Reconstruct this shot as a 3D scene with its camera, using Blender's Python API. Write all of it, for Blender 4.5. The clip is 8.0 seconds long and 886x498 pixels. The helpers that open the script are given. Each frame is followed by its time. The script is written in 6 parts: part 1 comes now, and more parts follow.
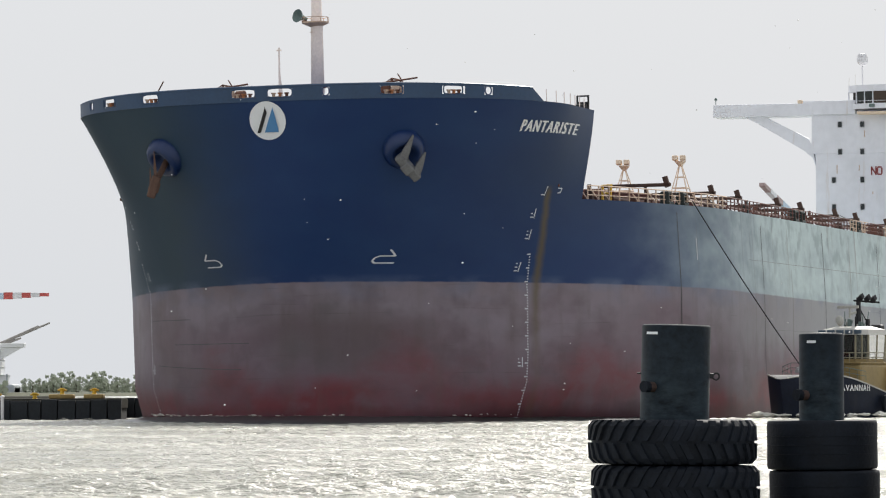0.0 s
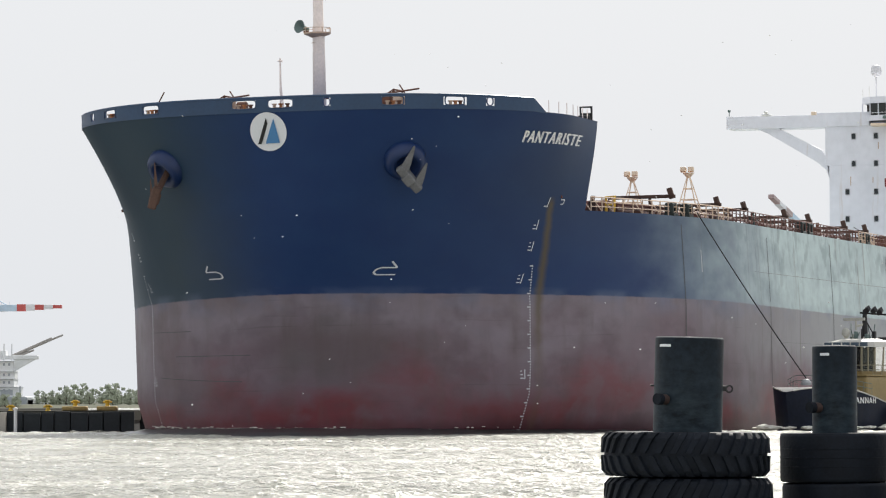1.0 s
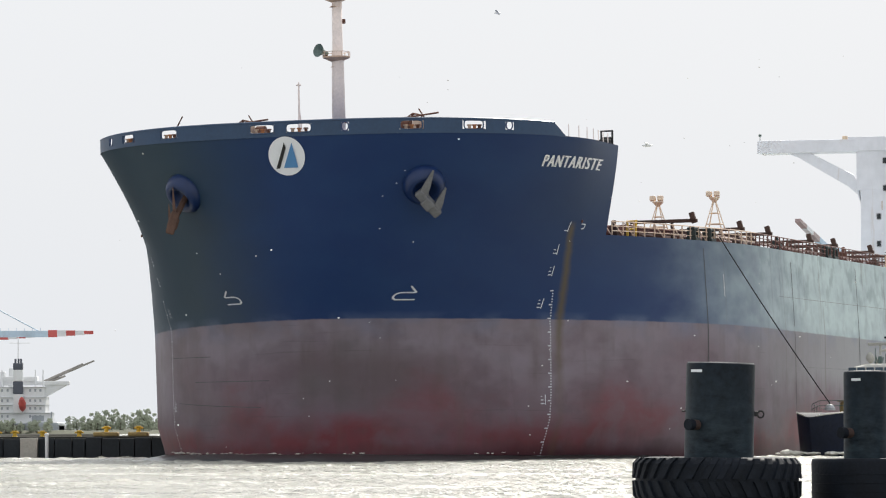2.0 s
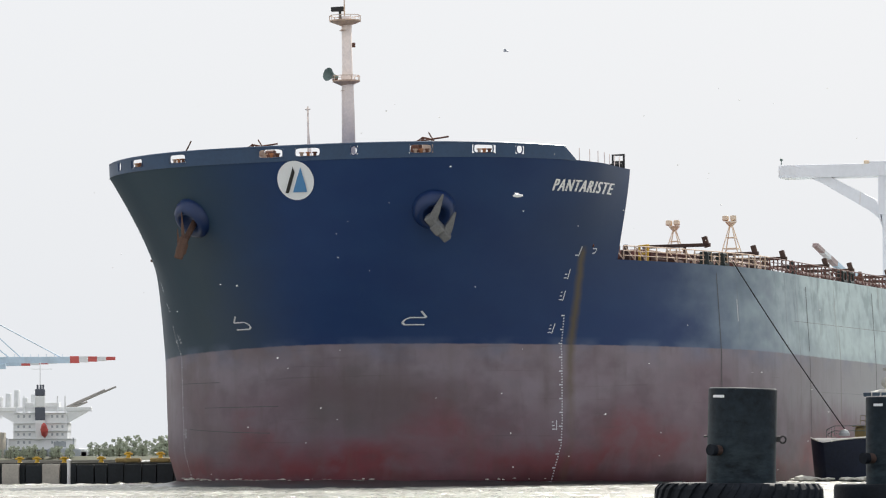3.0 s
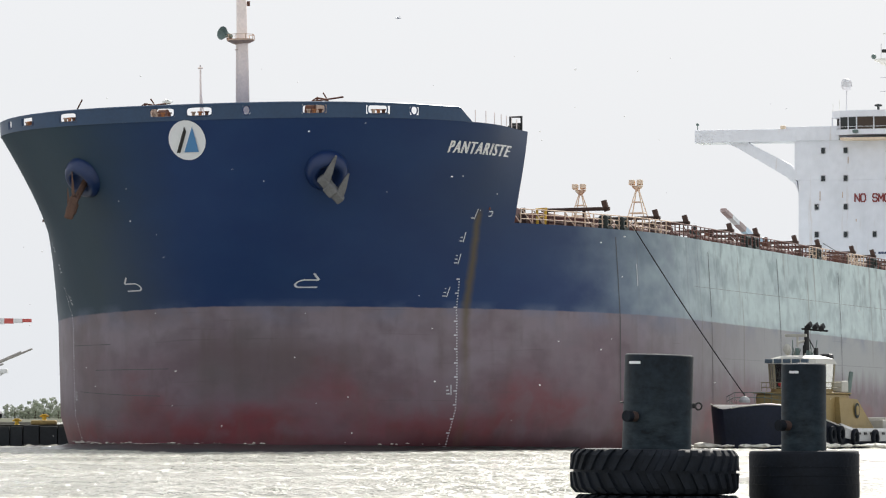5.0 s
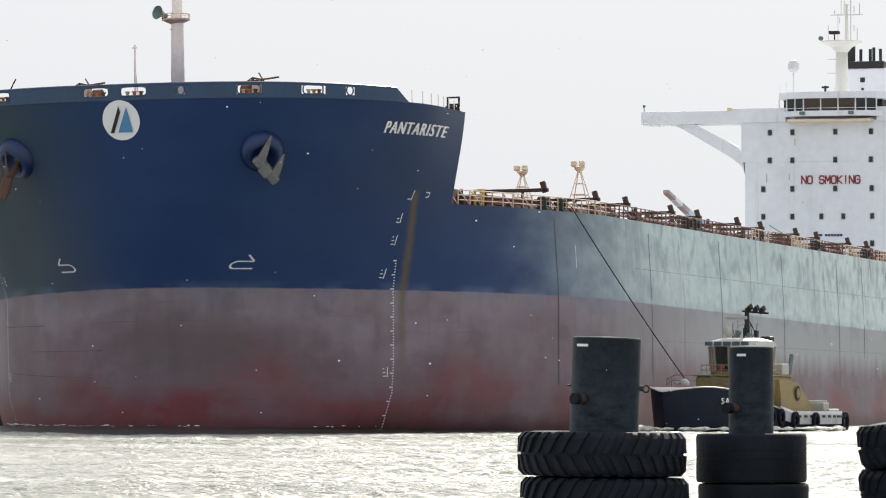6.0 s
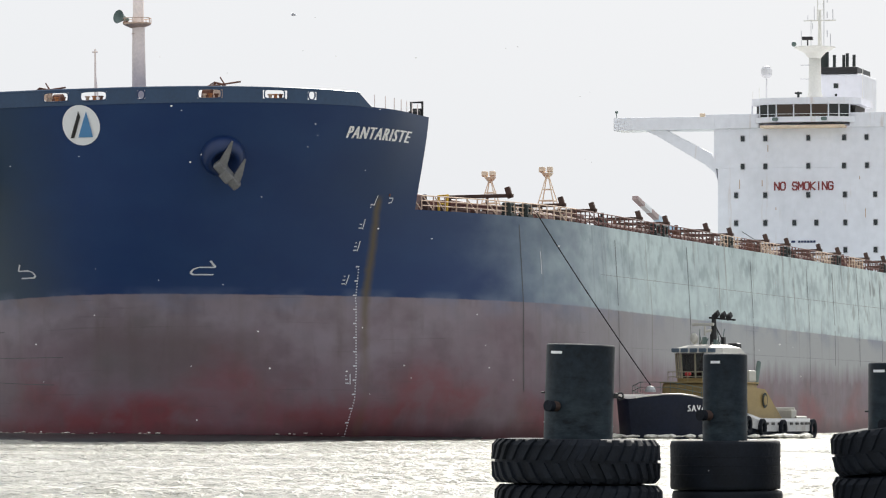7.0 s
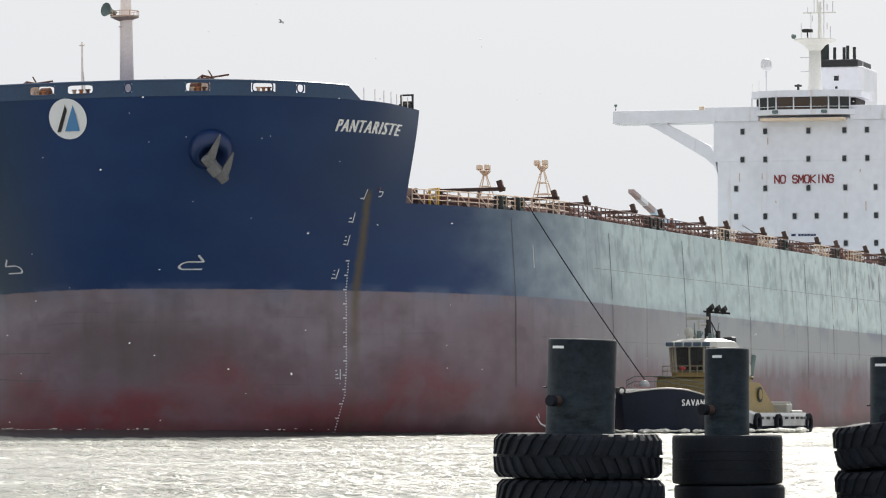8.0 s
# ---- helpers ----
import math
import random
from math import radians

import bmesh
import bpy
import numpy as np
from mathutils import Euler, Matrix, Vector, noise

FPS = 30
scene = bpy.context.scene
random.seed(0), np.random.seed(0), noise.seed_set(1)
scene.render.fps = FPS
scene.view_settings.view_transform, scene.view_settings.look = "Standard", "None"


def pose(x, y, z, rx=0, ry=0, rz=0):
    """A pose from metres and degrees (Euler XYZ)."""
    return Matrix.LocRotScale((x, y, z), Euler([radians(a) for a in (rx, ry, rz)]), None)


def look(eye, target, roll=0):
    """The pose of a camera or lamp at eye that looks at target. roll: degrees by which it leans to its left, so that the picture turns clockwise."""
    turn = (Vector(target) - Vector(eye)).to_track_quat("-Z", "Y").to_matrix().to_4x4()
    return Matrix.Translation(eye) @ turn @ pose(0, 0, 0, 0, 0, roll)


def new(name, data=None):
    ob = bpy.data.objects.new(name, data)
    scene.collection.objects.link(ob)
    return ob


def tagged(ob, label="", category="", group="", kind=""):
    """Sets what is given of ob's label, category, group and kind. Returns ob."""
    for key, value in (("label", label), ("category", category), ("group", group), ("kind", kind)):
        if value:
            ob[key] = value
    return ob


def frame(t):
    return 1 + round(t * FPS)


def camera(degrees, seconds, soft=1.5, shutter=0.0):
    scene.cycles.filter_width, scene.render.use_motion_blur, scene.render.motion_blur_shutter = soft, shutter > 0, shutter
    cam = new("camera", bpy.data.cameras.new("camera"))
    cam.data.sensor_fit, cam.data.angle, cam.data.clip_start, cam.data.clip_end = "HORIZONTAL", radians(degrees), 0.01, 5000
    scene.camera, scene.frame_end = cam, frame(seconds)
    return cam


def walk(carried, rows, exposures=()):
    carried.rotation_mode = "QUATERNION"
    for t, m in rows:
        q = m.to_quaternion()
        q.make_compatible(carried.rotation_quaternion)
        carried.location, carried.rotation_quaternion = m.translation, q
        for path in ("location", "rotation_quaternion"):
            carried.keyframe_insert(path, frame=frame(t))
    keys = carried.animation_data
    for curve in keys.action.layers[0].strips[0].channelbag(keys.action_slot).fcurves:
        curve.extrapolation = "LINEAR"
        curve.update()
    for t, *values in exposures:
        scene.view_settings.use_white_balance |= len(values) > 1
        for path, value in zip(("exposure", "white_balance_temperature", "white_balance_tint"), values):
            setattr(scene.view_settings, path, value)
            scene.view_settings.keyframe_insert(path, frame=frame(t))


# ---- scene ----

# ---- camera ----
FOCAL = 8000.0                      # focal length in picture widths / 1568
EYE = (0.0, 0.0, 2.4)
cam = camera(2 * math.degrees(math.atan(784 / FOCAL)), 8.0, soft=1.15)


def aim(yaw, tilt, roll=0.0):
    """Standing camera: yaw to the left and tilt upward, in milliradians from due north."""
    ya, ti = yaw / 1000, tilt / 1000
    return look(EYE, (EYE[0] - math.sin(ya) * math.cos(ti), math.cos(ya) * math.cos(ti), EYE[2] + math.sin(ti)), roll)


PAN = [
    (0, 20.61, 30.88, -0.19), (0.2, 21.68, 30.46, -0.17), (0.4, 21.03, 31.11, -0.14), (0.5, 20.66, 31.21, -0.13), (0.7, 21.82, 32.19, -0.13),
    (0.8, 22.73, 32.95, -0.15), (1, 23.51, 33.60, -0.15), (1.2, 25.17, 35.00, -0.16), (1.3, 26.55, 35.52, -0.17), (1.5, 27.38, 35.68, -0.18),
    (1.7, 28.55, 37.12, -0.18), (2.8, 33.74, 44.00, -0.23), (2.9, 34.20, 44.75, -0.23), (3, 35.16, 44.96, -0.23), (3.1, 36.77, 46.29, -0.24),
    (3.2, 37.46, 49.46, -0.24), (3.3, 47.44, 50.03, -0.24), (3.4, 54.57, 50.59, -0.25), (3.5, 54.38, 50.91, -0.25), (3.6, 48.33, 51.85, -0.21),
    (3.7, 37.09, 50.66, -0.15), (3.8, 35.39, 45.20, -0.11), (3.9, 32.72, 42.84, -0.07), (4, 34.80, 37.48, -0.02), (4.1, 35.77, 38.06, 0.01),
    (4.2, 32.68, 38.53, 0.04), (4.3, 22.44, 39.51, 0.08), (4.4, 15.05, 39.78, 0.10), (4.5, 13.97, 39.45, 0.14), (4.6, 16.49, 39.58, 0.14),
    (4.7, 18.40, 39.15, 0.15), (5.8, 7.32, 33.73, 0.19), (5.9, 6.38, 33.77, 0.20), (6, 5.34, 33.30, 0.20), (6.2, 4.45, 33.63, 0.25),
    (6.3, 3.72, 33.66, 0.28), (6.5, 2.29, 33.80, 0.33), (6.7, 1.80, 34.34, 0.28), (6.8, 1.10, 34.88, 0.25), (7, -0.39, 34.90, 0.20),
    (7.2, 1.35, 35.58, 0.15), (7.3, 2.79, 35.40, 0.13), (7.5, 1.13, 34.63, 0.09), (7.7, 0.95, 34.33, 0.07), (8, -0.07, 33.81, 0.05),
]
walk(cam, [(t, aim(ya, ti, ro)) for t, ya, ti, ro in PAN], exposures=[(0.0, -0.17, 6350, 10), (0.6, -0.11, 6350, 10), (1.5, 0.0, 6350, 10), (3.0, 0.0, 6350, 10), (6.0, 0.0, 6350, 10), (7.0, 0.0, 6350, 10), (8.0, -0.08, 6350, 10)])

# ---- world and sun ----
SUN_AZ, SUN_EL = radians(14), radians(38)     # clockwise from north (+y), above the horizon
world = bpy.data.worlds.new("sky")
scene.world = world
world.use_nodes = True
wn, wl = world.node_tree.nodes, world.node_tree.links
sky = wn.new("ShaderNodeTexSky")
sky.sky_type, sky.sun_disc = "NISHITA", False
sky.sun_elevation, sky.sun_rotation = SUN_EL, SUN_AZ
sky.air_density, sky.dust_density, sky.ozone_density = 1.0, 6.0, 1.0
haze = wn.new("ShaderNodeMixRGB")
haze.inputs[0].default_value = 0.92
haze.inputs[2].default_value = (8.65, 8.8, 9.0, 1)
wl.new(sky.outputs[0], haze.inputs[1])
wl.new(haze.outputs[0], wn["Background"].inputs[0])
wn["Background"].inputs[1].default_value = 0.1

sun = new("sun", bpy.data.lights.new("sun", "SUN"))
sun.data.energy, sun.data.angle, sun.data.color = 5.0, radians(0.6), (1.0, 0.945, 0.85)
sun.matrix_world = look((0, 0, 0), (-math.sin(SUN_AZ) * math.cos(SUN_EL), -math.cos(SUN_AZ) * math.cos(SUN_EL), -math.sin(SUN_EL)))


# ---- materials ----
def material(name, rgb, rough=0.5, metal=0.0, var=0.25, scale=1.0, bump=0.0, bump_scale=20.0, spec=0.5):
    """Principled material with two scales of colour variation and fine relief, in object space."""
    m = bpy.data.materials.new(name)
    m.use_nodes = True
    n, l = m.node_tree.nodes, m.node_tree.links
    b = n["Principled BSDF"]
    b.inputs["Roughness"].default_value, b.inputs["Metallic"].default_value = rough, metal
    b.inputs["Specular IOR Level"].default_value = spec
    co = n.new("ShaderNodeTexCoord")
    if var:
        n1, n2 = n.new("ShaderNodeTexNoise"), n.new("ShaderNodeTexNoise")
        n1.inputs["Scale"].default_value, n2.inputs["Scale"].default_value = scale, scale * 9
        n1.inputs["Detail"].default_value = n2.inputs["Detail"].default_value = 5
        add = n.new("ShaderNodeMath")
        add.operation = "ADD"
        ramp = n.new("ShaderNodeMapRange")
        ramp.inputs[1].default_value, ramp.inputs[2].default_value = 0.6, 1.4
        ramp.inputs[3].default_value, ramp.inputs[4].default_value = 1 - var, 1 + var
        mul = n.new("ShaderNodeVectorMath")
        mul.operation = "MULTIPLY"
        mul.inputs[0].default_value = rgb
        for q in (n1, n2):
            l.new(co.outputs["Object"], q.inputs["Vector"])
        l.new(n1.outputs[0], add.inputs[0]), l.new(n2.outputs[0], add.inputs[1])
        l.new(add.outputs[0], ramp.inputs[0]), l.new(ramp.outputs[0], mul.inputs[1])
        l.new(mul.outputs[0], b.inputs["Base Color"])
    else:
        b.inputs["Base Color"].default_value = (*rgb, 1)
    if bump:
        nb, bu = n.new("ShaderNodeTexNoise"), n.new("ShaderNodeBump")
        nb.inputs["Scale"].default_value, nb.inputs["Detail"].default_value = bump_scale, 6
        bu.inputs["Strength"].default_value, bu.inputs["Distance"].default_value = bump, 0.02
        l.new(co.outputs["Object"], nb.inputs["Vector"])
        l.new(nb.outputs[0], bu.inputs["Height"]), l.new(bu.outputs[0], b.inputs["Normal"])
    return m


WHITE = material("white_paint", (0.72, 0.72, 0.74), 0.45, var=0.06, scale=0.15)
RUST = material("rusty_steel", (0.14, 0.055, 0.032), 0.75, var=0.5, scale=0.8)
DECKRED = material("deck_red_paint", (0.115, 0.038, 0.028), 0.6, var=0.4, scale=0.5)
BLACK = material("black_paint", (0.012, 0.012, 0.014), 0.5, var=0.3, scale=0.6)
NAVY = material("navy_paint", (0.006, 0.024, 0.095), 0.4, var=0.15, scale=0.2)
RUBBER = material("tyre_rubber", (0.0066, 0.0094, 0.0152), 0.68, var=0.5, scale=3.0, bump=0.4, bump_scale=18, spec=0.2)
PILE = material("pile_sleeve", (0.0095, 0.0155, 0.0230), 0.5, var=0.75, scale=1.3, bump=0.3, bump_scale=5, spec=0.16)
GLASS = material("dark_glass", (0.015, 0.02, 0.022), 0.08, var=0)
LOGOWHITE = material("logo_white", (0.75, 0.77, 0.8), 0.5, var=0.05)
LOGOBLUE = material("logo_blue", (0.07, 0.22, 0.45), 0.5, var=0.05)
MARKWHITE = material("mark_white", (0.6, 0.62, 0.66), 0.6, var=0.15, scale=2.0)
ANCHOR = material("anchor_steel", (0.15, 0.152, 0.158), 0.7, var=0.35, scale=1.0, bump=0.3, bump_scale=6)
ROPE = material("rope", (0.02, 0.02, 0.02), 0.8, var=0.2)
REDWORD = material("red_lettering", (0.22, 0.03, 0.03), 0.5, var=0.1)
QUAYDARK = material("dark_timber", (0.015, 0.019, 0.024), 0.8, var=0.4, scale=0.5)
CONCRETE = material("concrete", (0.42, 0.39, 0.35), 0.85, var=0.2, scale=0.7)
# blue lightened so the far cranes carry the haze in their colour
CRANEBLUE = material("crane_blue", (0.49, 0.61, 0.73), 0.5, var=0.1, scale=0.1)
CRANERED = material("crane_red", (0.55, 0.10, 0.09), 0.5, var=0.1, scale=0.3)
# distance haze is mixed into the leaf green
LEAF = material("leaves", (0.33, 0.365, 0.275), 0.6, var=0.5, scale=0.6)
BARK = material("bark", (0.09, 0.07, 0.05), 0.8, var=0.3, scale=1.0)


# ---- mesh helpers ----
def part(name, bm, mat, parent=None, label="", smooth=False):
    me = bpy.data.meshes.new(name)
    bm.to_mesh(me)
    bm.free()
    me.materials.append(mat)
    if smooth:
        for p in me.polygons:
            p.use_smooth = True
    ob = new(name, me)
    if parent is not None:
        ob.parent = parent
    return tagged(ob, label=label)


def box(bm, x0, x1, y0, y1, z0, z1, bevel=0.0, m=None):
    r = bmesh.ops.create_cube(bm, size=1)
    vs = r["verts"]
    mm = Matrix.Translation(((x0 + x1) / 2, (y0 + y1) / 2, (z0 + z1) / 2)) @ Matrix.Diagonal((abs(x1 - x0), abs(y1 - y0), abs(z1 - z0), 1))
    bmesh.ops.transform(bm, matrix=(m or Matrix()) @ mm, verts=vs)
    if bevel:
        es = list({e for v in vs for e in v.link_edges})
        bmesh.ops.bevel(bm, geom=es, offset=bevel, segments=2, affect="EDGES", profile=0.5)
    return bm


def rod(bm, p, q, r, r2=None, seg=10):
    """A round bar from p to q."""
    p, q = Vector(p), Vector(q)
    d = q - p
    m = Matrix.Translation((p + q) / 2) @ d.to_track_quat("Z", "Y").to_matrix().to_4x4()
    bmesh.ops.create_cone(bm, cap_ends=True, segments=seg, radius1=r, radius2=r if r2 is None else r2, depth=d.length, matrix=m)
    return bm


def bars(bm, pts, r, seg=6):
    """A bent round bar through pts, in one piece."""
    pts = [Vector(p) for p in pts]
    rings, side = [], None
    for i, p in enumerate(pts):
        d = pts[min(i + 1, len(pts) - 1)] - pts[max(i - 1, 0)]
        d = d.normalized() if d.length > 1e-6 else Vector((0, 0, 1))
        if side is None:
            side = d.orthogonal().normalized()
        side = side - d * side.dot(d)
        side = side.normalized() if side.length > 1e-4 else d.orthogonal().normalized()
        up = d.cross(side)
        turn = (pts[i] - pts[i - 1]).normalized().dot(d) if 0 < i < len(pts) - 1 else 1.0
        k = r / max(0.5, turn)
        rings.append([bm.verts.new(p + (side * math.cos(2 * math.pi * j / seg) + up * math.sin(2 * math.pi * j / seg)) * k) for j in range(seg)])
    for a, b in zip(rings, rings[1:]):
        for j in range(seg):
            bm.faces.new((a[j], a[(j + 1) % seg], b[(j + 1) % seg], b[j]))
    bm.faces.new(list(reversed(rings[0])))
    bm.faces.new(rings[-1])
    return bm


def lathe(bm, profile, seg=32, m=None):
    """Turns a profile of (radius, z) about z."""
    rings = []
    m = m or Matrix()
    for r, z in profile:
        rings.append([bm.verts.new(m @ Vector((r * math.cos(2 * math.pi * i / seg), r * math.sin(2 * math.pi * i / seg), z))) for i in range(seg)])
    for a, b in zip(rings, rings[1:]):
        for i in range(seg):
            bm.faces.new((a[i], a[(i + 1) % seg], b[(i + 1) % seg], b[i]))
    bm.faces.new(list(reversed(rings[0])))
    bm.faces.new(rings[-1])
    return bm


def empty(name, m, label, category, group="", kind=""):
    ob = new(name)
    ob.matrix_world = m
    return tagged(ob, label=label, category=category, group=group, kind=kind)


# ---- water ----
def water_material():
    m = bpy.data.materials.new("river_water")
    m.use_nodes = True
    n, l = m.node_tree.nodes, m.node_tree.links
    b = n["Principled BSDF"]
    b.inputs["Base Color"].default_value = (0.40, 0.395, 0.34, 1)
    b.inputs["IOR"].default_value = 1.33
    b.inputs["Specular IOR Level"].default_value = 0.8
    co = n.new("ShaderNodeTexCoord")
    mp = n.new("ShaderNodeMapping")
    l.new(co.outputs["Object"], mp.inputs[0])
    mp.inputs["Scale"].default_value = (0.55, 1, 1)
    # gusts: ruffled stretches between smoother ones
    gust, gr = n.new("ShaderNodeTexNoise"), n.new("ShaderNodeMapRange")
    gust.inputs["Scale"].default_value, gust.inputs["Detail"].default_value = 0.07, 4
    for i, q in enumerate((0.38, 0.62, 0.16, 0.30)):
        gr.inputs[1 + i].default_value = q
    l.new(mp.outputs[0], gust.inputs["Vector"]), l.new(gust.outputs[0], gr.inputs[0])
    l.new(gr.outputs[0], b.inputs["Roughness"])
    prev = None
    for sc, dist, strength in ((2.4, 0.16, 1.0), (6.5, 0.11, 1.0), (15.0, 0.05, 1.0)):
        t, bu = n.new("ShaderNodeTexNoise"), n.new("ShaderNodeBump")
        t.inputs["Scale"].default_value, t.inputs["Detail"].default_value = sc, 4
        bu.inputs["Distance"].default_value, bu.inputs["Strength"].default_value = dist, strength
        l.new(mp.outputs[0], t.inputs["Vector"]), l.new(t.outputs[0], bu.inputs["Height"])
        if prev:
            l.new(prev.outputs[0], bu.inputs["Normal"])
        prev = bu
    l.new(prev.outputs[0], b.inputs["Normal"])
    return m


WATER = water_material()


CHOP = 0.052                          # steepness of each of the wave trains


def build_water():
    """One sheet to the horizon, finely waved in the sector that is seen."""
    rnd = random.Random(4)
    az = [radians(d) for d in (-180, -150, -120, -90, -60, -40, -25, -15)] + [-0.16 + 0.00075 * i for i in range(360)] + [radians(d) for d in (9, 12, 15, 25, 40, 60, 90, 120, 150)]
    rad, r = [3.0], 3.0
    while r < 4500:
        r *= 1.0017 if 96 < r < 350 else 1.006 if 60 < r < 480 else 1.12
        rad.append(r)
    waves = []
    for k in range(80):
        lam = 0.3 * 10 ** rnd.uniform(0, 0.8)
        th = rnd.gauss(0.25, 0.5)
        waves.append((2 * math.pi / lam * math.sin(th), 2 * math.pi / lam * math.cos(th), rnd.uniform(0, 6.28), CHOP * lam / 2 / math.pi))
    R, A = np.meshgrid(np.array(rad), np.array(az), indexing="ij")
    X, Y = R * np.sin(A), R * np.cos(A)
    Z = np.zeros_like(X)
    for kx, ky, ph, amp in waves:
        s_ = np.sin(kx * X + ky * Y + ph)
        Z += amp * (s_ + 0.4 * s_ * s_ - 0.2)
    gust = 0.85 + 0.35 * np.sin(X * 0.16 + 1.3 * np.sin(Y * 0.05)) * np.sin(Y * 0.043 + 0.7)
    fade = np.clip((R - 60) / 30, 0, 1) * np.clip((700 - R) / 300, 0, 1)
    Z = Z * gust * fade - 0.02
    nr, na = X.shape
    verts = np.stack([X, Y, Z], -1).reshape(-1, 3).tolist() + [(0, 0, 0)]
    faces = []
    for i in range(nr - 1):
        for j in range(na):
            k = (j + 1) % na
            faces.append((i * na + j, i * na + k, (i + 1) * na + k, (i + 1) * na + j)[::-1])
    faces += [(j, nr * na, (j + 1) % na)[::-1] for j in range(na)]
    me = bpy.data.meshes.new("water")
    me.from_pydata(verts, [], faces)
    me.materials.append(WATER)
    for p in me.polygons:
        p.use_smooth = True
    return tagged(new("water", me), label="choppy silver-brown river water glittering against the sun", category="water", kind="structure")


water = build_water()

# ---- bulk carrier: x forward from the stem, y to port, z up from the waterline ----
HEADING = 16.04                       # degrees by which the hull points left of straight towards the camera
AFT = Vector((math.sin(radians(HEADING)), math.cos(radians(HEADING)), 0))
STEM_END = Vector((-25.31, 306.38, 0))  # stem at 8 s
PORT = Vector((AFT.y, -AFT.x, 0))
LIST = 0.9
BEAM2, DECK_Z, FC_Z, BULWARK_Z = 23.75, 16.5, 23.15, 24.18
BREAK_A, BRIDGE_A, STERN_A = 20.0, 247.5, 292.0


def sheer(a):
    """Rise of the forecastle deck towards the stem."""
    return 0.14 * (1 - min(max(a, 0.0), 20.0) / 20) ** 1.5


def ship_way(t):
    """The carrier's way over the water: ahead at 4 to 5 knots, its stern swinging slowly."""
    w = (8 - t) / 8
    p = STEM_END + AFT * (21.16 * w - 4.31 * w * w) + PORT * (0.4 * w + 1.34 * w * w)
    return Matrix.Translation(p) @ pose(0, 0, 0, 0, 0, -90 - (HEADING - 0.80 * w - 0.325 * w * w))


def ship_pose(t):
    """The carrier lists a little to starboard."""
    return ship_way(t) @ pose(0, 20, 17, LIST) @ pose(0, -20, -17)


# fullness of each level: height, half-breadth, entrance length, stem setback, exponent, further widening abaft the forecastle
LEVELS = [(-3.0, 23.3, 48, 6.0, 0.75, 0), (0.0, 21.95, 43, 3.8, 0.615, 1.6), (3.0, 23.35, 42.8, 3.6, 0.635, 0.3), (10.0, 23.65, 42.8, 3.6, 0.645, 0), (16.5, 19.5, 28, 1.8, 0.53, 3.85)]
TOP = (18.8, 14.5, 0.0, 0.40)


def plan(a, b, le, a0, e, extra=0):
    u = min(max((a - a0) / le, 0.0), 1.0)
    v = min(max((a - 17) / 28, 0.0), 1.0)
    return b * (1 - (1 - u) ** 2) ** e + extra * v * v * (3 - 2 * v)


def stem_at(z):
    if z >= DECK_Z:
        w = min(1.0, (z - DECK_Z) / (FC_Z + sheer(0) - DECK_Z))
        return 1.8 * (1 - w ** 1.2)
    for lo, hi in zip(LEVELS, LEVELS[1:]):
        if z <= hi[0]:
            k = (z - lo[0]) / (hi[0] - lo[0])
            return lo[3] + (hi[3] - lo[3]) * k
    return 1.8


def half(a, z):
    """Half-breadth of the hull a metres aft of the stem, at height z."""
    s = stem_at(z)
    d = a - s
    if z >= DECK_Z:
        w = min(1.0, (z - DECK_Z) / (FC_Z + sheer(a) - DECK_Z))
        _, b, le, a0, e, extra = LEVELS[-1]
        p = plan(d + a0, b, le, a0, e, extra) * (1 - w) + plan(d + TOP[2], *TOP[:2], TOP[2], TOP[3]) * w
    else:
        p = 0
        for lo, hi in zip(LEVELS, LEVELS[1:]):
            if lo[0] <= z <= hi[0]:
                k = (z - lo[0]) / (hi[0] - lo[0])
                p = plan(d + lo[3], *lo[1:]) * (1 - k) + plan(d + hi[3], *hi[1:]) * k
    if a > 255:
        u = (a - 255) / (STERN_A - 255)
        p *= 1 - u ** 2 * (0.25 + 0.5 * max(0, 1 - z / 10))
    return p


